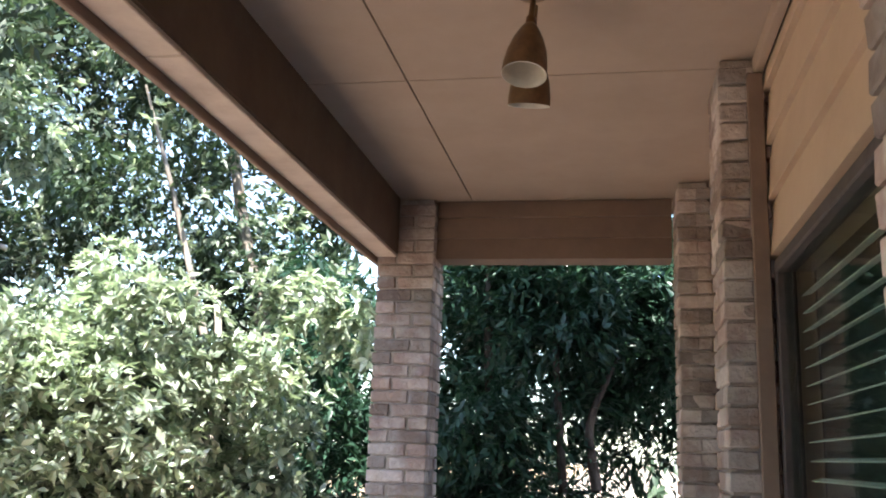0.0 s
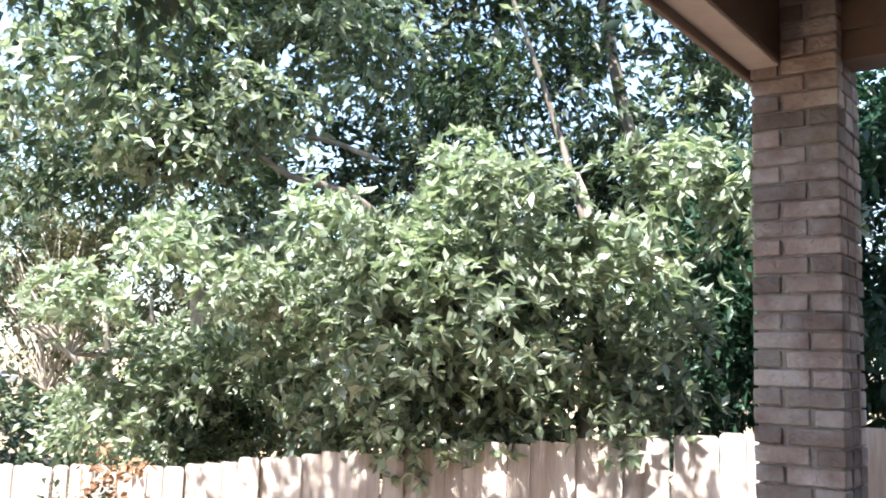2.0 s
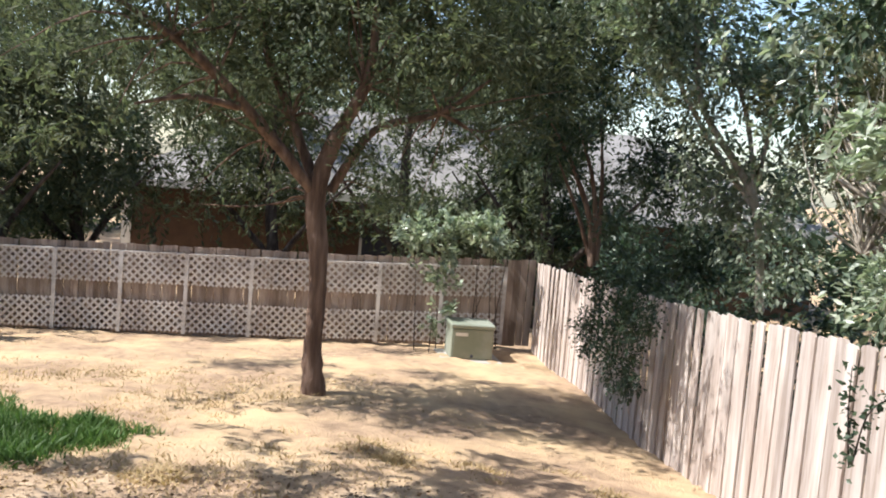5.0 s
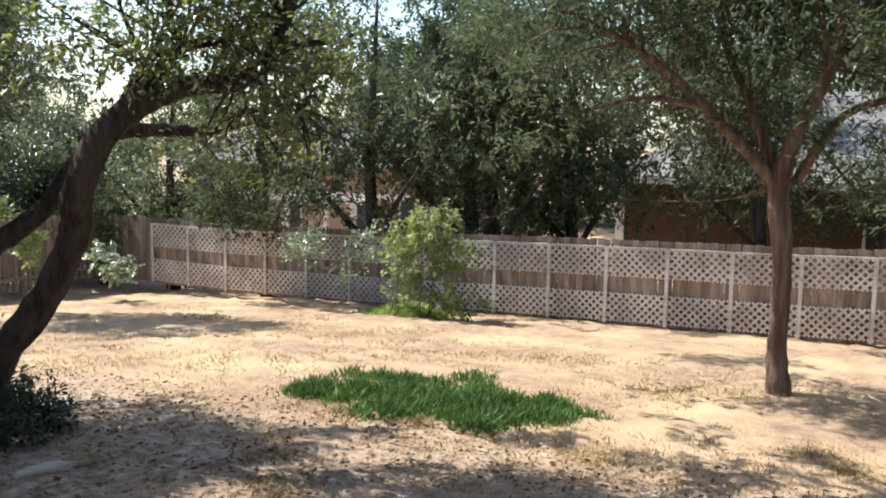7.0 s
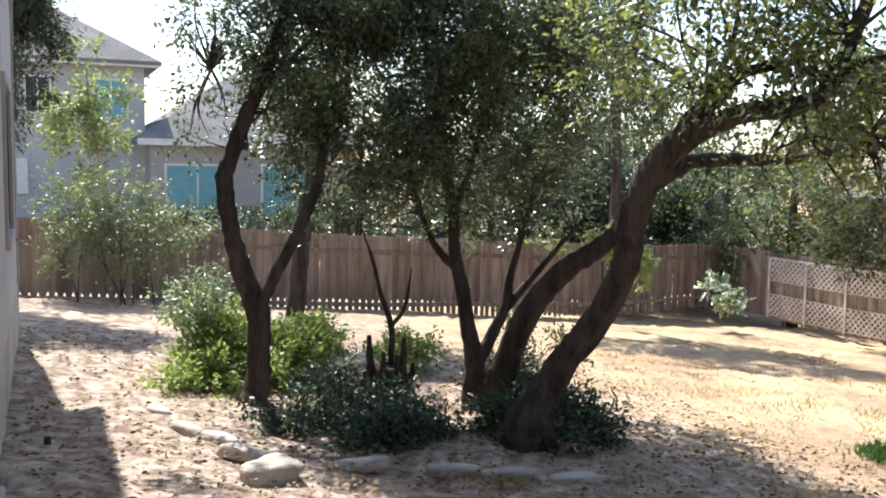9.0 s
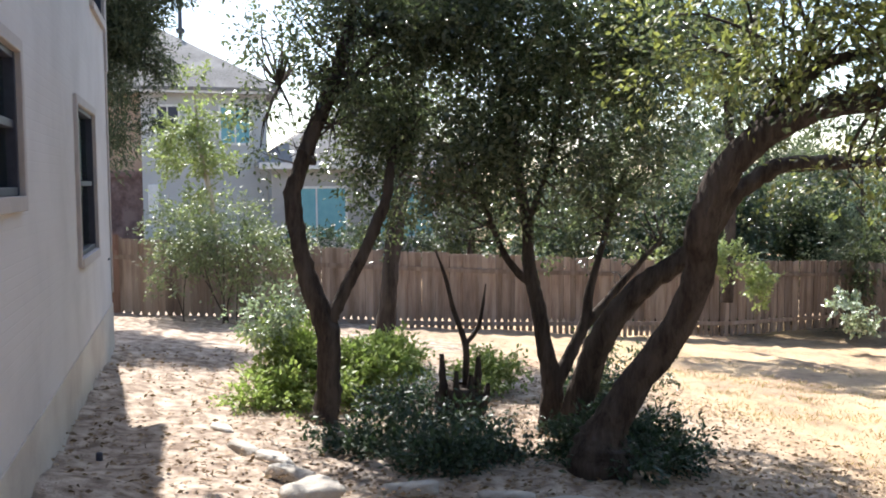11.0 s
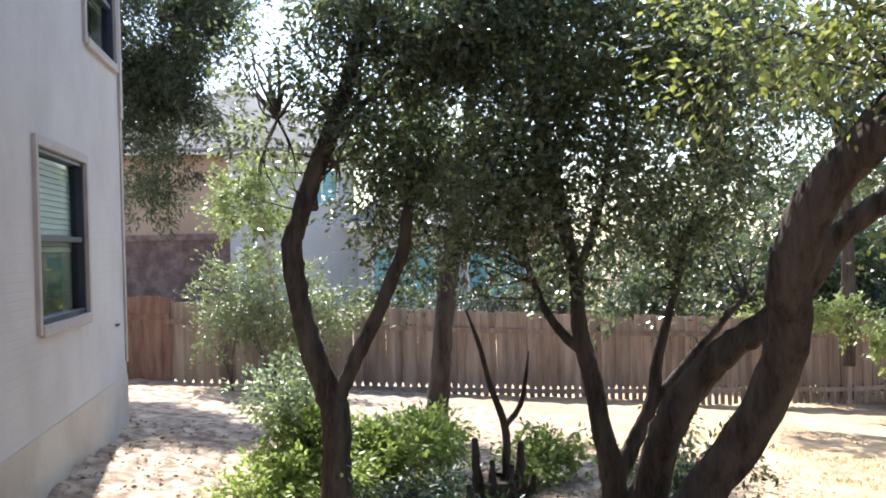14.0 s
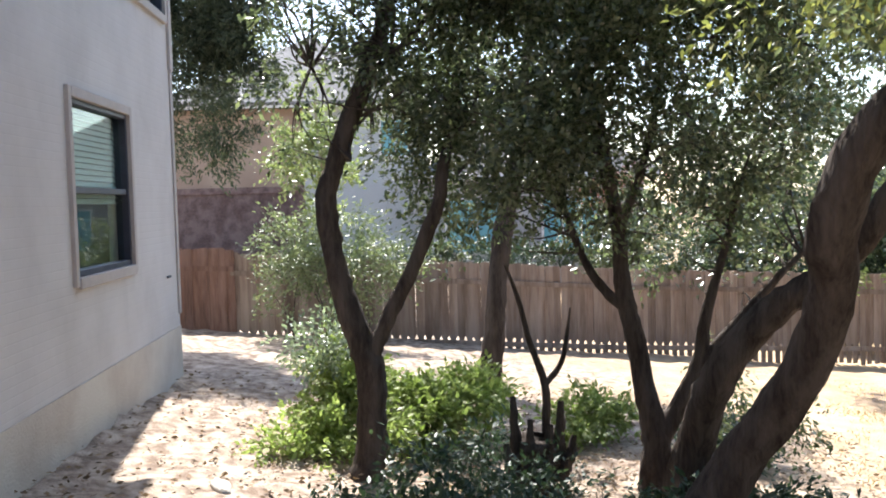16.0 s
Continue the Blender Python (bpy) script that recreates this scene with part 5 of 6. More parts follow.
# ---------- shrubs and small plants ----------
def shrub(name, label, clumps, n, size, mat, seed, aspect=0.45, twig=0.25, stems=14, bark=BARK_OAK, droop=0.2, category="shrub", stem_r=0.012, lift=0.0):
    e = tagged(new(name), label, category)
    clumps = [(c[0], c[1], c[2] + lift, *c[3:]) for c in clumps]
    rng = np.random.default_rng(seed)
    lines = []
    for k in range(stems):
        c = clumps[rng.integers(len(clumps))]
        bx, by = c[0] + rng.normal() * c[3] * 0.3, c[1] + rng.normal() * c[4] * 0.3
        end = np.array(c[:3]) + rng.normal(size=3) * np.array(c[3:6]) * 0.5
        bz = float(ground_z(bx, by)) - 0.03
        lines.append([(bx, by, bz, stem_r), ((bx + end[0]) / 2 + rng.normal() * 0.05, (by + end[1]) / 2, (bz + end[2]) / 2, stem_r * 0.7), (*end, stem_r * 0.25)])
    if lines:
        many_tubes("stems", lines, bark, e, rng, 5)
    crown(e, clumps, n, size, mat, rng, aspect, twig, droop, "foliage")
    return e


shrub("bright_shrub", "bright green sunlit leafy shrub in the bed", [(-1.14, -7.97, -0.41, 0.347, 0.386, 0.212), (-1.23, -8.36, -0.21, 0.270, 0.386, 0.193), (-0.97, -7.38, -0.57, 0.347, 0.347, 0.154), (-1.41, -7.58, -0.56, 0.289, 0.289, 0.193), (-1.13, -8.55, 0.02, 0.212, 0.241, 0.154)], 10000, 0.075, LEAF_BRIGHT, 31, stems=6, lift=-0.10)
shrub("bright_shrub", "bright green sunlit leafy shrub behind forked trunk", [(-1.96, -8.15, -0.55, 0.347, 0.386, 0.174), (-2.40, -8.48, -0.55, 0.328, 0.338, 0.193), (-2.88, -8.80, -0.54, 0.289, 0.338, 0.193), (-3.36, -8.31, -0.72, 0.328, 0.289, 0.116), (-3.70, -8.42, -0.71, 0.193, 0.241, 0.135)], 10500, 0.075, LEAF_BRIGHT, 32, stems=6)
shrub("grey_shrub", "pale-leaved shrub at the bed's end", [(-0.89, -8.17, 0.07, 0.17, 0.17, 0.13), (-1.13, -8.11, 0.20, 0.17, 0.17, 0.13), (-1.01, -8.13, -0.09, 0.17, 0.17, 0.13)], 1500, 0.06, LEAF_BROAD, 33, stems=5, stem_r=0.006)
# low plants use the dark leaf to paint in the shade under the oaks
shrub("low_groundcover", "groundcover beneath the oaks, shade painted into dark leaves", [(-1.75, -5.96, -0.68, 0.675, 0.482, 0.270), (-2.27, -5.47, -0.72, 0.675, 0.482, 0.251), (-2.76, -5.32, -0.77, 0.579, 0.434, 0.232), (-2.27, -6.76, -0.73, 0.579, 0.482, 0.232), (-3.11, -6.57, -0.81, 0.482, 0.482, 0.232)], 15000, 0.07, LEAF_DARK, 34, stems=6, lift=-0.06)
shrub("low_groundcover", "low plants at the oak's foot, shade painted into dark leaves", [(-4.02, -5.19, -0.89, 0.338, 0.289, 0.174), (-4.22, -5.62, -0.91, 0.338, 0.289, 0.174), (-4.39, -7.44, -0.95, 0.338, 0.289, 0.289)], 6000, 0.07, LEAF_DARK, 35, stems=4, lift=0.04)
shrub("low_groundcover", "low plants by the house, shade painted into dark leaves", [(-3.54, -5.02, -0.84, 0.434, 0.386, 0.212), (-3.74, -5.65, -0.87, 0.386, 0.386, 0.241)], 7000, 0.07, LEAF_DARK, 36, lift=0.12)
shrub("oak_sprouts", "leafy sprouts round the leaning oak's trunk", [(-4.16, -6.77, -0.13, 0.154, 0.154, 0.270), (-4.49, -6.26, -0.34, 0.193, 0.193, 0.145)], 1300, 0.06, LEAF_OAK, 37, stems=0)

# small bare forked sapling and the old stump
sap, rng = tree("bare_sapling", "small dead forked sapling", [
    [(-2.84, -7.03, -1.05, 0.044), (-2.84, -7.03, -0.70, 0.039), (-2.84, -7.04, -0.46, 0.034), (-2.84, -7.04, -0.11, 0.034), (-2.73, -7.07, 0.23, 0.024), (-2.65, -7.09, 0.57, 0.019), (-2.55, -7.11, 0.86, 0.010)],
    [(-2.84, -7.04, -0.11, 0.029), (-2.97, -7.02, 0.07, 0.022), (-3.02, -7.01, 0.31, 0.015), (-3.05, -7.01, 0.51, 0.007)],
], BARK_OAK, seed=38)


def stump():
    p0 = np.array((-2.75, -6.95, -0.81))
    e = thing("tree_stump", tuple(p0 - (0, 0, 0.03)), "dark rotted tree stump with upright splinters", "stump")
    rng = np.random.default_rng(5)
    limb("trunk", [(0, 0, 0, 0.20), (0, 0.01, 0.15, 0.17), (0.01, 0, 0.3, 0.15), (0.0, 0, 0.36, 0.08)], BARK_OAK, e, rng, 12, 0.12)
    for dx, dy, h, r in ((-0.17, 0.02, 0.62, 0.05), (0.16, -0.02, 0.66, 0.05), (-0.08, 0.08, 0.45, 0.05), (0.06, 0.1, 0.5, 0.045), (0.22, 0.05, 0.3, 0.05), (-0.25, 0.05, 0.35, 0.045)):
        limb("splinter", [(dx * 0.6, dy, 0.0, r * 1.3), (dx, dy, h * 0.5, r), (dx * 1.15, dy, h, r * 0.45)], BARK_OAK, e, rng, 7, 0.15)


stump()

shrub("fence_bush", "rounded dusty green bush against the south fence", [(-0.62, -15.04, 0.46, 1.120, 0.784, 0.616), (-0.06, -15.04, 0.09, 0.672, 0.672, 0.560), (-1.37, -15.01, 0.35, 0.784, 0.672, 0.560), (-0.73, -15.15, 0.94, 0.672, 0.560, 0.336)], 9000, 0.085, leafy("leaf_dusty", (0.10, 0.125, 0.065), (0.26, 0.28, 0.16), 0.5, 0.35, 0.45), 41, twig=0.38, stems=10, stem_r=0.014)
young, rng = tree("young_tree", "young light-green tree beyond the south fence", [
    [(-0.77, -17.21, 0.01, 0.063), (-0.59, -17.20, 1.33, 0.053), (-0.41, -17.20, 2.31, 0.042), (-0.33, -17.18, 3.48, 0.016)]], BARK_PALE, seed=42)
cl = [(-0.33, -17.18, 3.48, 0.367, 0.367, 0.315), (-0.00, -17.18, 2.62, 0.525, 0.525, 0.315), (-0.73, -17.19, 2.74, 0.473, 0.473, 0.367), (-0.19, -17.19, 1.98, 0.630, 0.630, 0.315), (-0.82, -17.19, 1.98, 0.367, 0.367, 0.263), (-0.48, -17.20, 1.22, 0.367, 0.367, 0.263)]
crown(young, cl, 5200, 0.10, LEAF_PALE, rng, 0.5, 0.32, 0.3)

shrub("fence_vine", "pale green vine hanging over the south fence", [(-10.57, -13.64, -0.20, 0.40, 0.12, 0.28), (-10.85, -13.53, -0.57, 0.40, 0.12, 0.28), (-10.18, -13.76, 0.02, 0.40, 0.12, 0.28), (-9.00, -14.12, 0.16, 0.40, 0.12, 0.28)], 2600, 0.10, LEAF_PALE, 48, stems=0)

# the juniper past the wing's corner
corner, rng = tree("corner_juniper", "dark shaggy juniper past the house corner", [
    [(3.2, -14.2, -0.9, 0.2), (3.1, -14.2, 1.5, 0.17), (2.9, -14.2, 3.6, 0.13), (2.8, -14.2, 6.0, 0.06)]], BARK_CEDAR, seed=43)
cl = [(0.84, -14.60, 3.48, 0.550, 0.600, 0.600), (1.23, -14.54, 2.28, 0.450, 0.600, 0.500), (0.47, -14.65, 4.16, 0.600, 0.700, 0.600), (0.92, -14.58, 5.01, 0.900, 0.900, 0.800), (1.53, -14.76, 4.04, 0.900, 0.800, 1.000), (0.57, -14.30, 3.92, 0.500, 0.500, 0.700), (0.51, -14.31, 2.96, 0.350, 0.400, 0.500), (0.80, -13.78, 2.64, 0.350, 0.400, 0.400), (0.37, -14.29, 4.99, 0.800, 0.800, 0.800)]
# darker copy of the cedar leaf, so the tree's shade is in its colour
crown(corner, cl, 60000, 0.095, leafy("leaf_juniper_painted_shade", (0.03, 0.042, 0.028), (0.10, 0.115, 0.075), 0.2, 0.35, 0.6), rng, 0.3, 0.35, 0.5)

# grass patch, sunny grass tuft and vine on the lattice
shrub("vine_bush", "climbing green vine bush on the lattice fence", [(-15.16, -6.97, -0.19, 0.5, 0.7, 0.45), (-15.01, -7.27, -0.77, 0.5, 0.8, 0.4), (-15.36, -6.55, -0.98, 0.4, 0.5, 0.4), (-15.21, -6.87, 0.21, 0.25, 0.3, 0.3), (-14.89, -7.06, -1.48, 0.5, 0.7, 0.3), (-15.23, -6.35, -1.58, 0.4, 0.5, 0.25), (-14.79, -7.67, -1.00, 0.3, 0.5, 0.3)], 5200, 0.11, LEAF_PALE, 44, stems=14)
shrub("vine_patch", "thin vine on the lattice fence", [(-15.18, -8.98, -0.79, 0.15, 0.6, 0.6), (-14.91, -9.94, -0.83, 0.15, 0.4, 0.4)], 1800, 0.09, LEAF_BROAD, 45, stems=0)
shrub("vine_patch", "thin vine on the lattice fence near corner", [(-14.07, -14.75, -1.26, 0.2, 0.5, 0.4), (-14.62, -15.44, -1.47, 0.2, 0.6, 0.35)], 1200, 0.12, LEAF_BROAD, 46, stems=0)
shrub("fence_sapling", "bright young sapling by the lattice fence", [(-16.83, 2.18, 0.28, 0.5, 0.6, 0.5), (-16.64, 2.10, -0.47, 0.3, 0.5, 0.3), (-16.43, 2.13, -1.19, 0.3, 0.35, 0.35), (-17.10, 3.20, 0.31, 0.5, 0.6, 0.4)], 3000, 0.14, LEAF_BROAD, 47, stems=9)


def tufts(name, label, spots, n, height, mat, seed, category="grass", lean=0.45):
    """Grass blades: tall thin triangles in pairs, round uneven spots (x, y, rx, ry)."""
    rng = np.random.default_rng(seed)
    w = np.array([s[2] * s[3] for s in spots])
    which = rng.choice(len(spots), n, p=w / w.sum())
    s = np.array(spots)[which]
    r, a = np.sqrt(rng.uniform(0, 1, n)) * (1 + 0.3 * rng.normal(size=n)), rng.uniform(0, 2 * math.pi, n)
    x, y = s[:, 0] + s[:, 2] * r * np.cos(a), s[:, 1] + s[:, 3] * r * np.sin(a)
    h = height * rng.uniform(0.45, 1.2, n) * np.clip(1.25 - 0.7 * r, 0.3, 1.2)
    base = np.stack([x, y, ground_z(x, y) - 0.01], 1)
    d = rng.normal(size=(n, 3)) * (lean, lean, 0) + (0, 0, 1)
    d /= np.linalg.norm(d, axis=1, keepdims=True)
    side = np.stack([np.cos(a * 7), np.sin(a * 7), 0 * a], 1) * 0.006 * (1 + h[:, None] * 3)
    mid = base + d * h[:, None] * 0.55
    tip = base + d * h[:, None] + np.stack([d[:, 0], d[:, 1], -0.25 + 0 * a], 1) * h[:, None] * 0.35
    v = np.stack([base - side, base + side, mid + side * 0.8, mid - side * 0.8, tip], 1).reshape(-1, 3)
    i = np.arange(n)[:, None] * 5
    f = np.concatenate([i + (0, 1, 2), i + (0, 2, 3), i + (3, 2, 4)], 1).reshape(-1, 3)
    return tagged(put(name, tri_mesh(name, v, f), mat), label, category, kind="stuff")


gp = [(-6.80, -3.76, -1.11), (-7.57, -3.65, -1.18), (-7.86, -3.30, -1.20), (-6.87, -2.74, -1.09), (-7.76, -2.63, -1.18), (-6.80, -2.16, -1.07), (-7.46, -2.00, -1.14)]
gr = np.random.default_rng(50)
tufts("green_grass", "lush green grass patch on the dry lawn", [(p[0] + gr.normal() * 0.42, p[1] + gr.normal() * 0.36, r, r * 0.9) for p in gp for r in gr.uniform(0.06, 0.40, 12)], 14000, 0.18, GRASS, 51)
tufts("green_grass", "bright grass tuft at the vine's foot", [((-15.57, -7.74, -2.06)[0], (-15.57, -7.74, -2.06)[1], 0.8, 0.9)], 5000, 0.3, LEAF_BRIGHT, 52)
tufts("dry_grass", "short dry straw-coloured lawn grass", [(-9.5, -7.0, 7.0, 8.5), (-8.0, -1.0, 6.0, 3.0)], 52000, 0.06, DRYGRASS, 53, lean=0.9)
tufts("dry_grass", "sparse straw and dead grass on the shaded soil", [(random.Random(900 + k).uniform(-7.5, -0.3), random.Random(950 + k).uniform(-4.2, 3.2), 0.35, 0.3) for k in range(46)], 26000, 0.09, DRYGRASS, 55, lean=1.2)


def litter():
    rng = np.random.default_rng(54)
    n = 24000
    x, y = rng.uniform(-6.2, 1.0, n), rng.uniform(-11, 4.5, n)
    keep = rng.uniform(0, 1, n) < np.clip(1.15 - (np.abs(x + 3.5) / 7) ** 2 - np.abs(y + 3) / 14, 0.08, 1)
    x, y = x[keep], y[keep]
    p = np.stack([x, y, ground_z(x, y) + 0.022 + rng.uniform(-0.01, 0.03, len(x))], 1)
    me = leaves("leaf_litter", p, 0.055, rng, 0.5, 0.0, 0.15)
    tagged(put("leaf_litter", me, LITTER), "dry fallen leaves scattered on bare soil", "leaf litter", kind="stuff")


litter()


def edging_stone(p, sx, sy, sz, rz, seed, label):
    rng = random.Random(seed)
    bm = bmesh.new()
    bmesh.ops.create_icosphere(bm, subdivisions=3, radius=1.0)
    for v in bm.verts:
        n = noise.noise(v.co * 1.7 + Vector((seed * 3.1, 0, 0))) * 0.28 + noise.noise(v.co * 4.5 + Vector((0, seed, 0))) * 0.08
        c = v.co * (1 + n)
        v.co = Vector((max(-0.85, min(0.85, c.x)) * sx, max(-0.85, min(0.85, c.y)) * sy, max(-0.5, min(0.72, c.z)) * sz))
    o = part("edging_stone", bm, STONE, None, "", True)
    o.matrix_world = pose(p[0], p[1], float(ground_z(p[0], p[1])) + sz * 0.22, rng.uniform(-4, 4), rng.uniform(-4, 4), rz)
    return tagged(o, label, "stone", "stones edging the bed")


edging_stone((-0.9, -4.21), 0.24, 0.17, 0.13, 10, 1, "large rounded grey stone edging the bed")
for k, (p, turn) in enumerate([((-0.54, -5.65), 115), ((-0.39, -6.32), 110), ((-0.75, -5.29), 125), ((-0.84, -4.85), 135), ((-1.63, -4.43), 165), ((-2.26, -4.17), 170), ((-2.65, -4.01), 168), ((-3.11, -3.8), 160)]):
    edging_stone(p, 0.24, 0.075, 0.075, turn, k + 3, "low flat pale stone edging the bed")

# ---------- trees beyond the fences ----------
# broad-leaved thicket north-west, over the board fence
loquat, rng = tree("broadleaf_shrub", "large sunlit shrub with long broad leaves", [
    [(-1.44, 6.53, 0.88, 0.07), (-1.33, 6.47, 2.06, 0.05), (-1.33, 6.36, 2.75, 0.03), (-1.45, 6.41, 3.06, 0.012)],
    [(-1.86, 6.07, 0.89, 0.05), (-1.87, 5.94, 1.85, 0.035), (-2.00, 5.86, 2.39, 0.015)],
    [(-0.83, 6.60, 0.91, 0.05), (-0.92, 6.45, 1.61, 0.035), (-1.04, 6.39, 2.33, 0.015)]], BARK_PALE, seed=61)
cl = [(-2.42, 5.68, 2.20, 0.5, 0.45, 0.35), (-1.79, 5.87, 2.38, 0.5, 0.45, 0.3), (-1.07, 6.05, 2.20, 0.5, 0.45, 0.35), (-0.68, 6.23, 1.86, 0.45, 0.45, 0.35), (-2.01, 5.61, 1.66, 0.6, 0.45, 0.4), (-1.37, 5.89, 1.59, 0.6, 0.45, 0.4), (-0.83, 6.16, 1.35, 0.55, 0.45, 0.3), (-2.26, 5.55, 1.14, 0.5, 0.4, 0.25), (-1.76, 5.89, 1.16, 0.5, 0.4, 0.25)]
whole = cl + [(-1.92, 5.59, 2.73, 0.3, 0.3, 0.5), (-1.99, 5.19, 2.22, 0.6, 0.5, 0.45), (-2.13, 5.10, 1.70, 0.6, 0.5, 0.4), (-1.36, 5.22, 1.99, 0.6, 0.5, 0.45), (-3.22, 5.53, 2.02, 0.45, 0.4, 0.4), (-2.99, 5.46, 1.38, 0.5, 0.4, 0.35), (-3.68, 5.36, 1.83, 0.5, 0.4, 0.45), (-4.17, 5.12, 1.44, 0.5, 0.4, 0.4), (-4.49, 4.73, 1.34, 0.5, 0.4, 0.4)]
over = [(x, 4.1 + 0.33 * (x + 4.0) + 0.0, z, 0.45, 0.3, 0.25) for x, z in ((-4.4, 1.9), (-3.6, 2.3), (-3.0, 2.0), (-2.4, 2.45), (-1.8, 2.1), (-1.2, 2.6), (-0.6, 2.2), (-0.2, 2.7), (0.4, 2.4))]
rosettes(loquat, over, 95, 0.115, LEAF_BROAD, rng, 0.4, 10, label="leaves overhanging the fence")
rosettes(loquat, [(c[0] + 0.1, c[1] - 0.4, c[2] - 0.2, c[3] * 0.8, c[4] * 0.6, c[5] * 0.9) for c in whole], 52, 0.118, LEAF_BROAD, rng, 0.44, 10, label="outer leaves, sunlight painted into their pale tone")
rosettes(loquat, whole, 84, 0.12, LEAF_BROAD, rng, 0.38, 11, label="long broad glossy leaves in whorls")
# inner leaves repeat the shrub in a darker colour as painted shade
crown(loquat, [(c[0] - 0.3, c[1] + 0.7, c[2] - 0.1, c[3], c[4], c[5]) for c in whole], 8000, 0.13, LEAF_DARK, rng, 0.36, 0.3, 0.3, label="inner leaves in a darker colour, shade painted in")

tall, rng = tree("tall_evergreen", "tall dense evergreen with dark leaves and sky gaps", [
    [(-1.99, 10.01, 0.52, 0.13), (-2.12, 9.96, 2.35, 0.10), (-2.63, 9.73, 4.45, 0.08), (-2.91, 9.60, 6.24, 0.06), (-3.01, 9.55, 8.71, 0.02)],
    [(-2.76, 9.11, 2.96, 0.05), (-3.10, 8.70, 4.52, 0.035), (-3.37, 8.18, 5.85, 0.015)],
    [(-3.57, 6.81, 2.69, 0.05), (-3.83, 6.33, 3.07, 0.045), (-4.18, 5.71, 3.25, 0.03), (-4.46, 5.24, 3.81, 0.012)],
    [(-3.77, 6.64, 3.47, 0.03), (-4.05, 6.12, 3.60, 0.025), (-4.40, 5.47, 3.59, 0.012)]], BARK_PALE2, seed=62)
cl = [(-4.07, 6.38, 4.66, 0.8, 0.8, 0.6), (-4.45, 5.56, 3.73, 0.7, 0.7, 0.4), (-4.83, 5.10, 3.39, 0.7, 0.7, 0.4), (-4.41, 5.76, 4.91, 0.8, 0.8, 0.6), (-4.94, 5.12, 4.55, 0.8, 0.8, 0.6), (-5.42, 4.43, 3.97, 0.8, 0.8, 0.7), (-4.46, 5.70, 6.08, 1.2, 1.2, 0.8)]
# pale and dark copies of the same leaves paint sun and shade
rosettes(tall, cl, 300, 0.13, LEAF_BROAD, rng, 0.45, 9, label="upper leaves, sunlight painted into their pale tone")
crown(tall, cl, 4000, 0.12, LEAF_DARK, rng, 0.42, 0.4, 0.3, label="upper leaves in a darker colour, shade painted in")
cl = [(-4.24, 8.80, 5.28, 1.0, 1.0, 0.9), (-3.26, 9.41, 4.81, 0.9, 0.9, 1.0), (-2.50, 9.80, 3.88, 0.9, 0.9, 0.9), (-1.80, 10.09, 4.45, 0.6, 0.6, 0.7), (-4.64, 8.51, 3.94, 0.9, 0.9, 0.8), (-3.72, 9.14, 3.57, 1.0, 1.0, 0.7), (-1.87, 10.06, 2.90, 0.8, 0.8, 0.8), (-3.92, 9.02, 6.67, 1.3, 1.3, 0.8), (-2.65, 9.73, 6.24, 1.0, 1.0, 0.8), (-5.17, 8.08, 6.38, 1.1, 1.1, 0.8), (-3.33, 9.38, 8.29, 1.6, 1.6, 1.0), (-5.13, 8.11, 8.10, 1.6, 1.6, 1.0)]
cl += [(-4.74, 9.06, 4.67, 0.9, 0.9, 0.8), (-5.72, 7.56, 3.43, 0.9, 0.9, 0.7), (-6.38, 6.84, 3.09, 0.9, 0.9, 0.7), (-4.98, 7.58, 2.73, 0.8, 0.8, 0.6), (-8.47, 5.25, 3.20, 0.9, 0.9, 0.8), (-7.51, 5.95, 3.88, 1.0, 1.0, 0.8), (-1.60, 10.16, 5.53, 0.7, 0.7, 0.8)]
# added clumps, out of view above, that throw leaf shadow on the boards
crown(tall, [(-2.87, 2.04, 3.96, 0.34, 0.3, 0.22), (-2.30, 2.40, 3.80, 0.34, 0.3, 0.22), (-1.76, 2.62, 3.82, 0.34, 0.3, 0.22), (-0.68, 2.88, 3.93, 0.34, 0.3, 0.22), (-0.20, 3.15, 3.89, 0.34, 0.3, 0.22), (0.20, 3.16, 4.04, 0.34, 0.3, 0.22), (-2.99, 2.06, 3.63, 0.34, 0.3, 0.22), (-2.53, 2.10, 3.74, 0.34, 0.3, 0.22), (-2.11, 2.17, 3.98, 0.34, 0.3, 0.22), (-1.82, 2.63, 3.47, 0.34, 0.3, 0.22), (-1.82, 2.23, 4.11, 0.34, 0.3, 0.22), (-1.13, 2.56, 4.01, 0.34, 0.3, 0.22)], 3400, 0.12, LEAF_DARK, rng, 0.42, 0.45, 0.3, label="unseen leaf clumps added to dapple the fence with shade")
rosettes(tall, cl, 45, 0.15, LEAF_BROAD, rng, 0.42, 9, label="outer leaves, sunlight painted into their pale tone")
# the darker leaf colour puts shade into this crown
crown(tall, cl, 54000, 0.15, LEAF_DARK, rng, 0.4, 0.45, 0.3, label="dark leaves with shade painted into their colour")

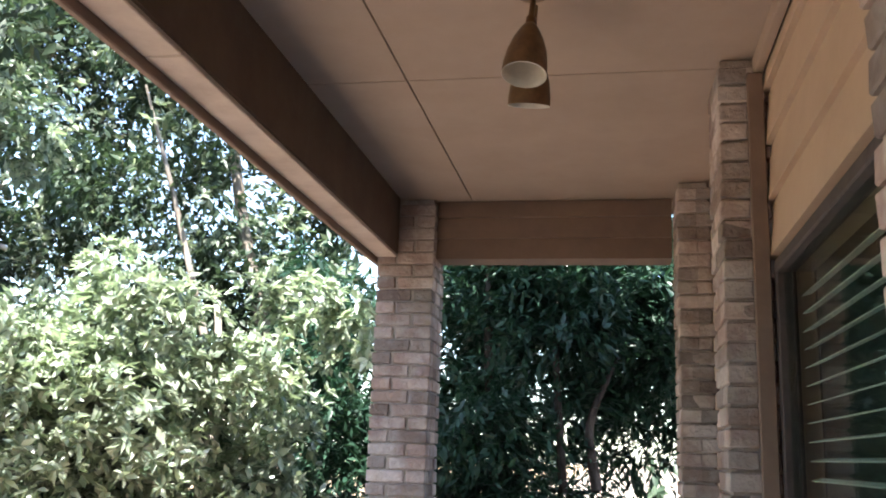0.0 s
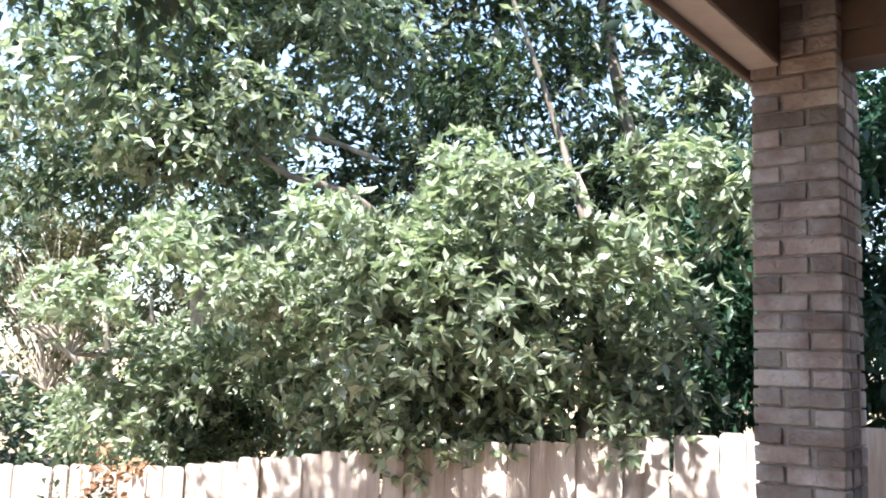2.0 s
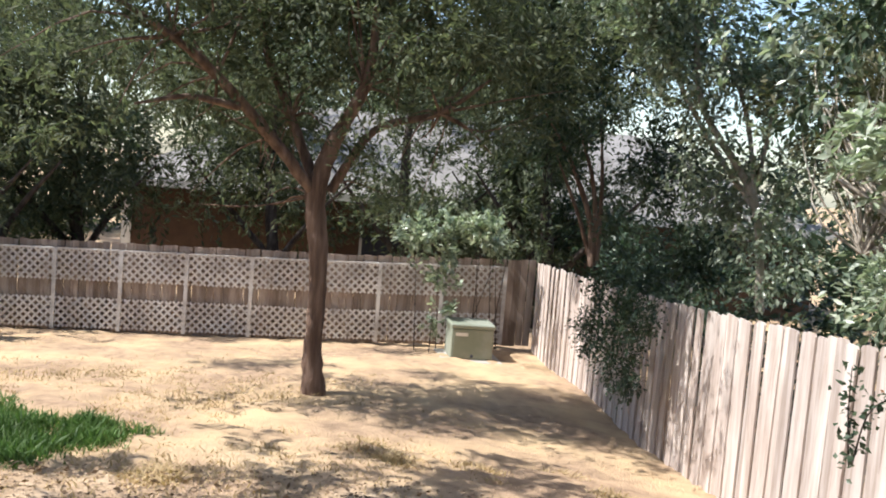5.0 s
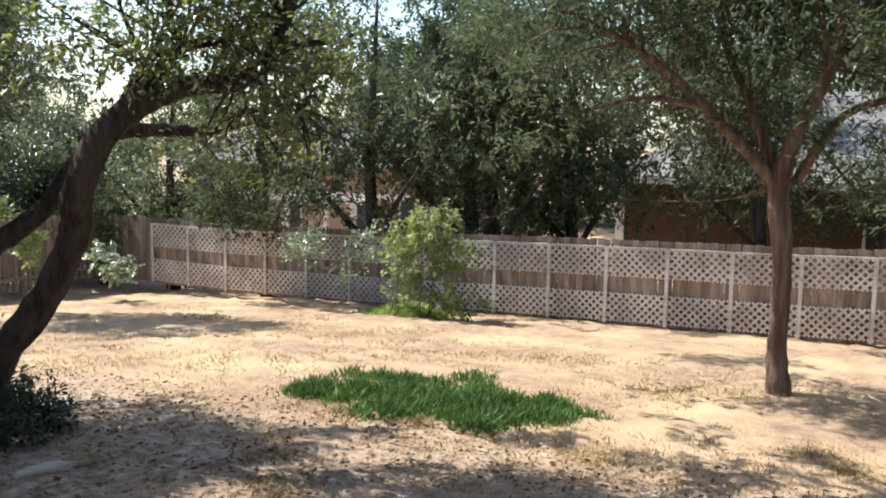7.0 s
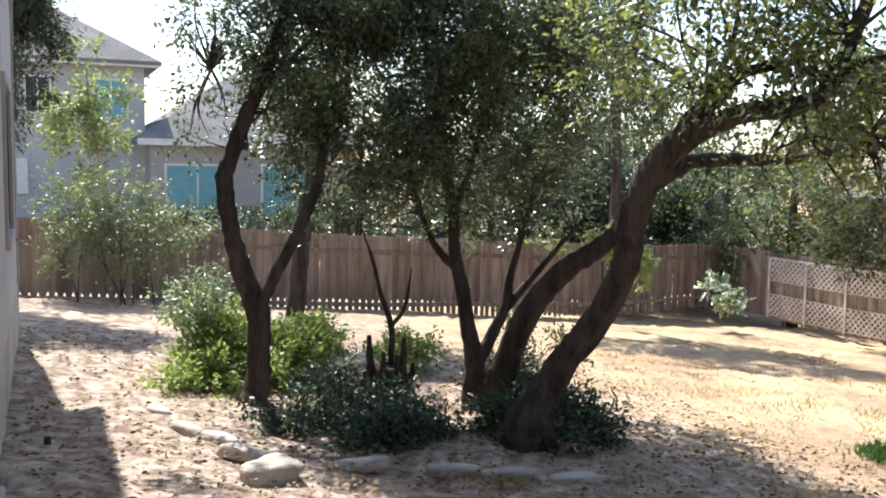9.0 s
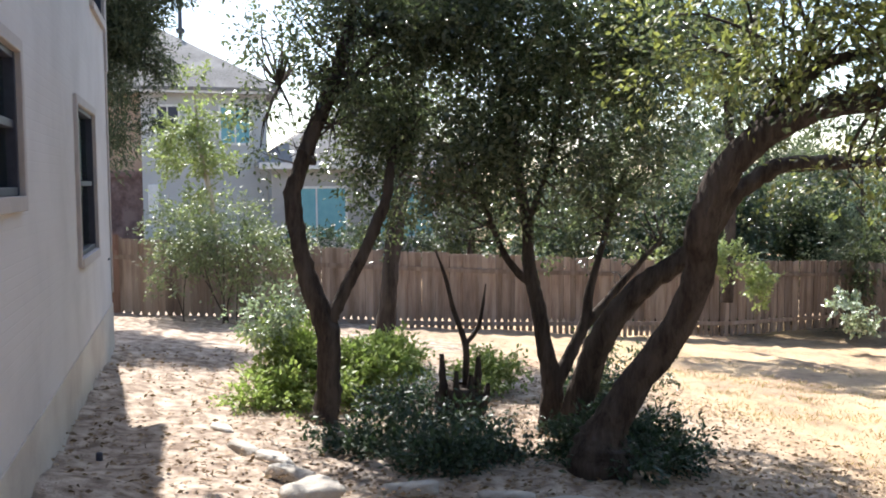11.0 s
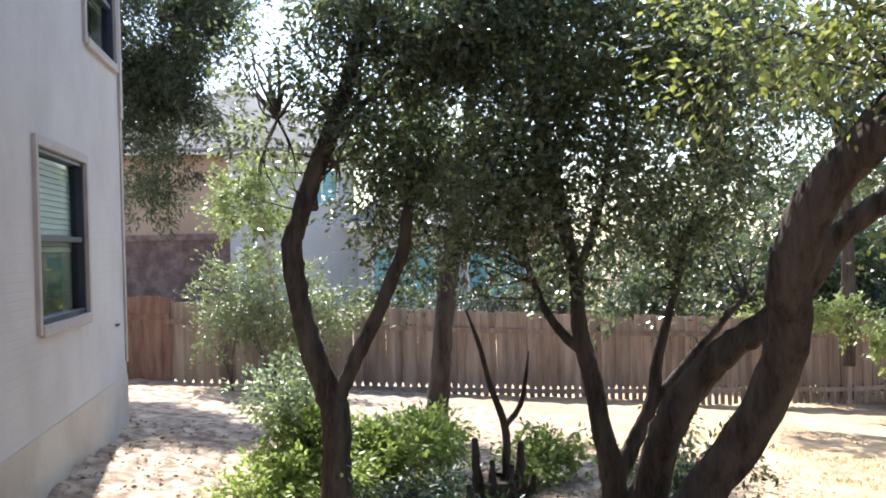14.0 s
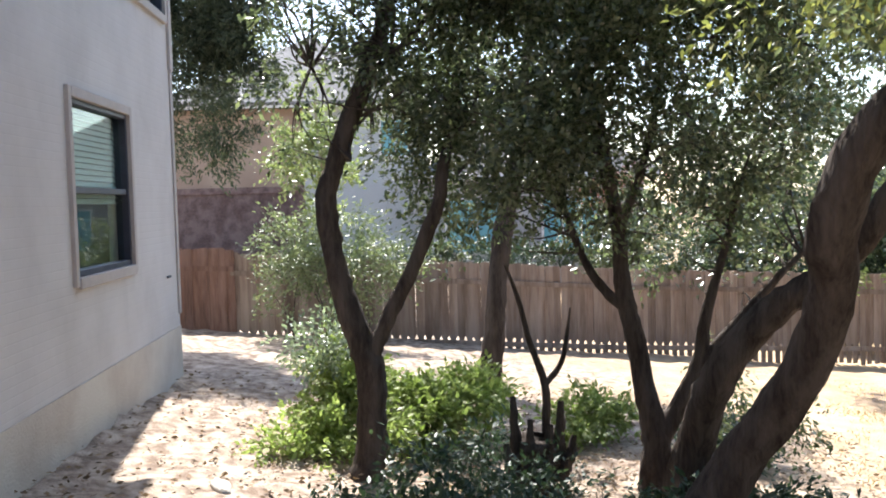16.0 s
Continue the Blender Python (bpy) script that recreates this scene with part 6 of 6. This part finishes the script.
bam, rng = tree("dense_evergreen", "dense dark evergreen screen behind the porch", [
    [(1.09, 7.27, 1.32, 0.05), (0.99, 7.26, 2.74, 0.04), (0.99, 7.26, 4.40, 0.02)],
    [(1.71, 7.13, 1.35, 0.04), (1.63, 7.22, 2.75, 0.03), (1.70, 7.32, 4.42, 0.015)],
    [(1.26, 7.59, 1.31, 0.05), (1.30, 7.59, 2.79, 0.04), (1.17, 7.58, 4.51, 0.02)],
    [(2.00, 7.14, 1.37, 0.05), (1.94, 7.24, 1.95, 0.04), (2.19, 7.34, 2.57, 0.015)]], BARK_OAK, seed=63)
cl = [(0.71, 7.31, 2.96, 0.6, 0.6, 0.6), (1.45, 7.41, 2.99, 0.6, 0.6, 0.6), (2.13, 7.44, 3.00, 0.5, 0.6, 0.5), (0.93, 7.14, 2.11, 0.55, 0.6, 0.6), (1.47, 7.41, 2.09, 0.35, 0.5, 0.5), (1.08, 7.57, 3.80, 0.9, 0.6, 0.5), (2.18, 7.64, 3.70, 0.9, 0.6, 0.5), (2.45, 7.63, 2.40, 0.4, 0.5, 0.3), (0.87, 7.03, 1.36, 0.5, 0.5, 0.5), (1.49, 7.31, 1.39, 0.5, 0.5, 0.4), (-0.44, 7.45, 2.74, 0.35, 0.5, 0.7), (-0.42, 7.25, 1.75, 0.3, 0.5, 0.5), (1.02, 7.76, 5.19, 1.2, 0.7, 0.7), (3.00, 8.00, 2.89, 0.7, 0.7, 1.0), (2.30, 8.34, 2.00, 0.6, 0.5, 0.35), (1.96, 8.24, 2.55, 0.6, 0.5, 0.4), (0.37, 7.66, 1.69, 0.6, 0.5, 0.5), (1.60, 8.32, 3.50, 1.4, 0.6, 0.6), (-1.16, 8.72, 3.30, 0.35, 0.5, 0.6), (-1.12, 8.74, 2.24, 0.35, 0.5, 0.6), (-1.12, 8.74, 1.33, 0.35, 0.5, 0.5), (0.34, 9.43, 2.85, 0.6, 0.5, 0.7), (1.09, 9.53, 3.11, 0.6, 0.5, 0.7), (0.51, 9.46, 1.71, 0.6, 0.5, 0.6), (1.13, 9.54, 1.82, 0.6, 0.5, 0.6), (-0.65, 7.91, 2.21, 0.5, 0.5, 0.8)]
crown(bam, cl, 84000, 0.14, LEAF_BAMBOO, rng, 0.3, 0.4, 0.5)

myrtle, rng = tree("crape_myrtle", "many-stemmed small tree with pale upright stems", [
    [(-10.43, 5.94, 0.09, 0.06), (-10.53, 5.74, 1.52, 0.05), (-10.83, 5.04, 2.68, 0.045), (-10.91, 4.86, 3.71, 0.04), (-11.01, 4.58, 4.65, 0.02)],
    [(-10.51, 5.79, 1.37, 0.04), (-10.79, 5.14, 2.28, 0.035), (-11.05, 4.47, 3.43, 0.03), (-11.23, 3.90, 4.17, 0.012)],
    [(-10.53, 5.74, 1.60, 0.035), (-10.63, 5.52, 2.72, 0.03), (-10.84, 5.04, 3.89, 0.02), (-10.90, 4.89, 5.01, 0.01)],
    [(-10.52, 5.76, 1.77, 0.03), (-10.48, 5.85, 2.74, 0.02), (-10.43, 5.96, 3.32, 0.008)]], BARK_PALE, seed=64)
cl = [(-10.96, 4.73, 4.02, 0.8, 0.8, 0.9), (-10.69, 5.40, 2.95, 0.8, 0.8, 0.8), (-11.17, 4.12, 4.27, 0.8, 0.8, 0.8), (-10.44, 5.92, 1.54, 0.6, 0.6, 0.8), (-10.66, 5.47, 1.82, 0.6, 0.6, 0.6), (-11.10, 4.92, 2.27, 0.5, 0.5, 0.6), (-10.81, 5.10, 5.19, 0.9, 0.9, 0.8), (-10.24, 5.88, 0.90, 0.5, 0.5, 0.4)]
crown(myrtle, cl, 26000, 0.10, LEAF_BROAD, rng, 0.5, 0.4, 0.3)

ash, rng = tree("thin_stemmed_tree", "dark tree with fan of thin reddish stems", [
    [(-13.19, 4.34, 0.27, 0.07), (-13.21, 4.25, 0.99, 0.05), (-13.31, 3.89, 1.87, 0.035), (-13.42, 3.42, 2.64, 0.012)],
    [(-13.18, 4.38, 0.36, 0.045), (-13.21, 4.26, 1.53, 0.035), (-13.30, 3.93, 2.50, 0.012)],
    [(-13.17, 4.41, 0.36, 0.045), (-13.18, 4.38, 1.63, 0.03), (-13.21, 4.26, 2.71, 0.012)],
    [(-13.20, 4.32, 0.36, 0.04), (-13.28, 4.03, 1.15, 0.03), (-13.38, 3.63, 2.02, 0.012)]], BARK_CEDAR, seed=65)
cl = [(-13.40, 3.54, 3.28, 1.0, 1.0, 0.9), (-13.19, 4.34, 2.72, 0.9, 0.9, 1.0), (-13.54, 2.82, 4.00, 1.0, 1.0, 0.8), (-13.27, 4.05, 4.52, 1.1, 1.1, 1.0), (-12.76, 5.03, 1.68, 0.7, 0.7, 0.9), (-12.36, 5.53, 0.74, 0.7, 0.7, 0.6), (-13.48, 3.13, 5.39, 1.3, 1.3, 0.9), (-11.08, 4.38, 0.47, 0.5, 0.5, 0.5), (-13.92, 3.47, 2.20, 0.6, 0.6, 0.5)]
crown(ash, cl, 40000, 0.10, LEAF_DARK, rng, 0.45, 0.4, 0.3)

thicket, rng = tree("thicket_shrub", "sunlit green shrub thicket behind the board fence", [
    [(-5.71, 5.27, 0.48, 0.05), (-5.78, 5.18, 1.42, 0.035), (-5.83, 5.10, 2.05, 0.02)],
    [(-5.65, 5.69, 0.49, 0.04), (-5.68, 5.65, 1.23, 0.03), (-5.74, 5.57, 2.09, 0.018)],
    [(-5.53, 6.14, 0.50, 0.085), (-5.57, 6.09, 1.37, 0.085), (-5.61, 6.04, 2.19, 0.08), (-5.62, 6.03, 2.27, 0.01)],
    [(-4.92, 6.49, 0.59, 0.04), (-4.98, 6.43, 1.89, 0.025), (-4.99, 6.42, 2.79, 0.01)],
    [(-5.09, 5.88, 0.57, 0.04), (-5.12, 5.85, 1.28, 0.03), (-5.19, 5.76, 1.95, 0.015)]], BARK_PALE, seed=66)
cl = [(-5.60, 5.09, 0.91, 0.45, 0.4, 0.35), (-5.13, 5.37, 0.96, 0.5, 0.4, 0.35), (-4.91, 5.93, 1.30, 0.5, 0.4, 0.5), (-4.62, 6.22, 1.73, 0.55, 0.4, 0.7), (-4.11, 6.42, 1.76, 0.5, 0.4, 0.7), (-3.63, 6.55, 1.42, 0.5, 0.4, 0.7), (-4.37, 5.90, 0.91, 0.6, 0.4, 0.35), (-3.68, 6.25, 0.87, 0.6, 0.4, 0.35), (-4.90, 6.23, 2.50, 0.35, 0.35, 0.4), (-3.58, 6.83, 2.17, 0.5, 0.4, 0.6), (-4.87, 5.37, 0.65, 0.5, 0.35, 0.2)]
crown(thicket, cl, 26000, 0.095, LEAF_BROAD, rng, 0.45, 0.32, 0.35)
# darker leaf copies set farther back; their shade is in the colour
crown(thicket, [(c[0] - 0.4, c[1] + 0.8, c[2], c[3] * 1.1, c[4], c[5]) for c in cl], 12000, 0.10, LEAF_DARK, rng, 0.45, 0.3, 0.3, label="inner leaves in a darker colour, shade painted in")

# bare grey brush in the gap
brush, rng = tree("bare_brush", "tangle of bare grey brush and thin leaves", [
    [(-8.12, 6.89, 0.82, 0.05), (-8.46, 6.39, 1.48, 0.04), (-8.77, 5.87, 1.87, 0.02)]], BARK_PALE, seed=67)
cl = [(-9.42, 6.75, 2.24, 1.0, 0.8, 0.8), (-9.06, 7.30, 2.83, 0.9, 0.8, 0.8), (-9.86, 6.59, 3.03, 0.9, 0.8, 0.7), (-8.67, 7.83, 2.17, 0.6, 0.6, 0.8)]
many_tubes("twigs", branch_lines(rng, [(-8.12, 6.89, 0.82), (-8.46, 6.39, 1.48), (-8.34, 7.43, 0.51), (-9.45, 6.69, 0.99)], cl, 120, 0.018, 0.0), BARK_PALE, brush, rng, 4)
crown(brush, cl, 13000, 0.09, leafy("leaf_brush", (0.11, 0.11, 0.06), (0.19, 0.18, 0.11), 0.2, 0.3, 0.6), rng, 0.45, 0.4, 0.2)

# dark junipers past the lattice fence
far_spots = [((-18.19, -13.54, 0.04), 1.2), ((-18.48, -10.41, 0.57), 1.15), ((-19.16, -7.99, 0.65), 1.2), ((-20.49, -5.90, 0.70), 1.0), ((-28.63, -4.08, 1.48), 1.3), ((-30.01, 2.56, 1.71), 1.3), ((-20.67, 5.02, 2.12), 1.1), ((-21.89, 1.65, 3.30), 1.1), ((-21.4, -1.6, 0.5), 0.95), ((-22.4, 4.6, 0.5), 0.9), ((-19.25, -7.45, 1.45), 1.1), ((-18.59, -17.16, 0.74), 0.9), ((-18.6, -24.4, 0.39), 1.0)]
for k, (p, s) in enumerate(far_spots):
    gz = float(ground_z(p[0], p[1])) - 0.6
    fj, rng = tree("far_juniper", "dark shady juniper beyond the back fence", [
        [(p[0], p[1], gz, 0.2 * s), (p[0] + 0.2, p[1] + 0.1, gz + 1.8, 0.16 * s), (p[0] + 0.1, p[1] - 0.1, gz + 4, 0.11 * s), (p[0], p[1], gz + 7 * s, 0.03)],
        [(p[0] + 0.2, p[1] + 0.1, gz + 1.6, 0.09 * s), (p[0] + 0.9, p[1] + 1.0, gz + 2.9, 0.06 * s), (p[0] + 1.4, p[1] + 2.0, gz + 4.0, 0.02)],
        [(p[0] + 0.2, p[1], gz + 1.9, 0.09 * s), (p[0] + 0.6, p[1] - 1.0, gz + 3.1, 0.06 * s), (p[0] + 1.0, p[1] - 1.9, gz + 4.2, 0.02)]], BARK_OAK, seed=70 + k, group="junipers beyond the back fence")
    cl = []
    for j in range(11):
        a, r = rng.uniform(0, 6.28), rng.uniform(0.3, 2.1) * s
        cl.append((p[0] + r * math.cos(a), p[1] + r * math.sin(a), gz + rng.uniform(2.2, 6.8) * s, 1.1 * s, 1.2 * s, 0.75 * s))
    crown(fj, cl, 14000, 0.19, LEAF_CEDAR, rng, 0.3, 0.6, 0.25)

# trees past the south fence
south_spots = [((-14.04, -19.69, 0.42), 1.0, LEAF_DARK), ((-18.8, -20.3, 0.44), 1.0, LEAF_BROAD), ((-11.58, -22.16, 0.85), 1.0, LEAF_OAK), ((-8.94, -26.33, 0.85), 0.9, LEAF_OAK), ((-18.2, -22.6, 0.24), 1.0, LEAF_DARK), ((-14.07, -20.63, 0.82), 1.0, LEAF_OAK), ((-12.39, -27.15, 0.57), 0.9, LEAF_OAK), ((-12.6, -20.8, 0.4), 0.9, LEAF_DARK), ((-16.4, -21.8, 0.4), 1.0, LEAF_OAK), ((-10.2, -22.6, 0.4), 0.8, LEAF_DARK), ((-19.4, -22.2, 0.4), 1.0, LEAF_DARK)]
for k, (p, s, lm) in enumerate(south_spots):
    gz = float(ground_z(p[0], p[1])) - 0.6
    st, rng = tree("far_oak", "leafy oak beyond the south fence", [
        [(p[0], p[1], gz, 0.16 * s), (p[0] + 0.1, p[1] + 0.1, gz + 1.6, 0.13 * s), (p[0] - 0.1, p[1], gz + 3.2, 0.09 * s), (p[0], p[1], gz + 5.5 * s, 0.03)]], BARK_OAK, seed=90 + k, group="oaks beyond the south fence")
    cl = []
    for j in range(10):
        a, r = rng.uniform(0, 6.28), rng.uniform(0.2, 1.7) * s
        cl.append((p[0] + r * math.cos(a), p[1] + r * math.sin(a), gz + rng.uniform(1.0, 4.8) * s, 0.9 * s, 0.9 * s, 0.7 * s))
    crown(st, cl, 11000, 0.13, lm, rng, 0.48, 0.5, 0.25)

# red-leaved shrub and hedge before the neighbouring house
shrub("red_shrub", "reddish-leaved shrub before the neighbouring house", [(-9.34, -28.30, 1.91, 1.6, 0.8, 0.5), (-8.49, -27.90, 1.50, 1.3, 0.8, 0.6)], 1400, 0.13, LEAF_RED, 101, stems=10, stem_r=0.03)
shrub("hedge", "clipped green hedge before the neighbouring house", [(-3.14, -25.57, -0.04, 2.6, 0.6, 0.3), (-4.60, -25.35, -0.10, 2.6, 0.6, 0.3), (-5.72, -26.05, -0.32, 2.6, 0.6, 0.3)], 7000, 0.12, LEAF_DARK, 102, stems=16, stem_r=0.03)
shrub("pale_shrub", "sunny shrub in the neighbouring yard", [(-18.73, -17.02, -0.51, 0.9, 0.9, 0.5)], 2500, 0.13, LEAF_BRIGHT, 103, stems=8, stem_r=0.02)

# dead vine with brown leaves and ivy on the board fence
shrub("dead_vine", "brown dead leaves hanging over the fence top", [(-3.82, 3.97, 0.61, 0.12, 0.08, 0.13), (-3.83, 4.04, 0.71, 0.12, 0.08, 0.05)], 230, 0.08, LEAF_DRY, 104, stems=0)


def fence_ivy():
    rng = np.random.default_rng(105)
    e = tagged(new("ivy"), "thin ivy strands climbing the board fence", "ivy")
    lines = [[(-3.92, 3.65, 0.07, 0.006), (-3.89, 3.69, 0.38, 0.006), (-3.83, 3.78, 0.50, 0.005), (-3.74, 3.91, 0.57, 0.003)], [(-3.93, 3.64, 0.07, 0.006), (-3.95, 3.61, 0.37, 0.005), (-3.95, 3.60, 0.65, 0.003)]]
    many_tubes("stems", lines, BARK_OAK, e, rng, 5)
    pts = []
    for rows in lines:
        c = curve_points(rows, 20)[:, :3]
        pts.append(c[rng.integers(0, len(c), 90)] + rng.normal(size=(90, 3)) * 0.035)
    put("leaves", leaves("leaves", np.vstack(pts), 0.05, rng, 0.7), LEAF_DARK, e)


fence_ivy()
shrub("fence_creeper", "dark creeper smothering the board fence", [(-9.17, 3.80, -0.30, 0.22, 0.12, 0.5), (-8.71, 3.89, 0.04, 0.25, 0.12, 0.4), (-10.54, 3.79, -0.24, 0.3, 0.12, 0.4)], 5000, 0.06, LEAF_DARK, 106, stems=0)


def far_woods():
    """The closed belt of woodland past the yards, too far to tell tree from tree."""
    rng = np.random.default_rng(120)
    cl = []
    for k in range(70):
        cl.append((rng.uniform(-27, 9), rng.uniform(10.5, 16.5), rng.uniform(-2.2, 7.5), 1.6, 1.2, 1.2))
    for k in range(40):
        cl.append((rng.uniform(-46, -38), rng.uniform(-34, 22), rng.uniform(-4, 9), 2.4, 2.6, 1.6))
    for k in range(16):
        cl.append((rng.uniform(-36, -14), rng.uniform(-44, -34), rng.uniform(-4, 7), 2.2, 2.2, 1.6))
    for k in range(30):
        cl.append((rng.uniform(-31, -11.5), rng.uniform(-33, -27), rng.uniform(-2.2, 3.0), 1.7, 1.4, 1.2))
    p, aim = sprays(cl, 118000, rng, 0.9)
    me = leaves("far_woods", p, 0.33, rng, 0.45, 0.2, aim=aim)
    tagged(put("far_woods", me, LEAF_DARK), "dark belt of woodland beyond the yards", "woods", kind="stuff")
    # dark leaves added over the bright ground there to stand in for shade
    low = [(x, 6.6 + 0.08 * x + rng.uniform(0.5, 3.0), rng.uniform(-1.8, 0.5), 1.2, 0.6, 0.6) for x in rng.uniform(-22, 6, 44)]
    p, aim = sprays(low, 34000, rng, 0.5)
    tagged(put("fence_shade_leaves", leaves("fence_shade_leaves", p, 0.14, rng, 0.45, 0.2, aim=aim), LEAF_DARK), "dark leaf mass added behind the board fence as shade", "undergrowth", kind="stuff")


far_woods()
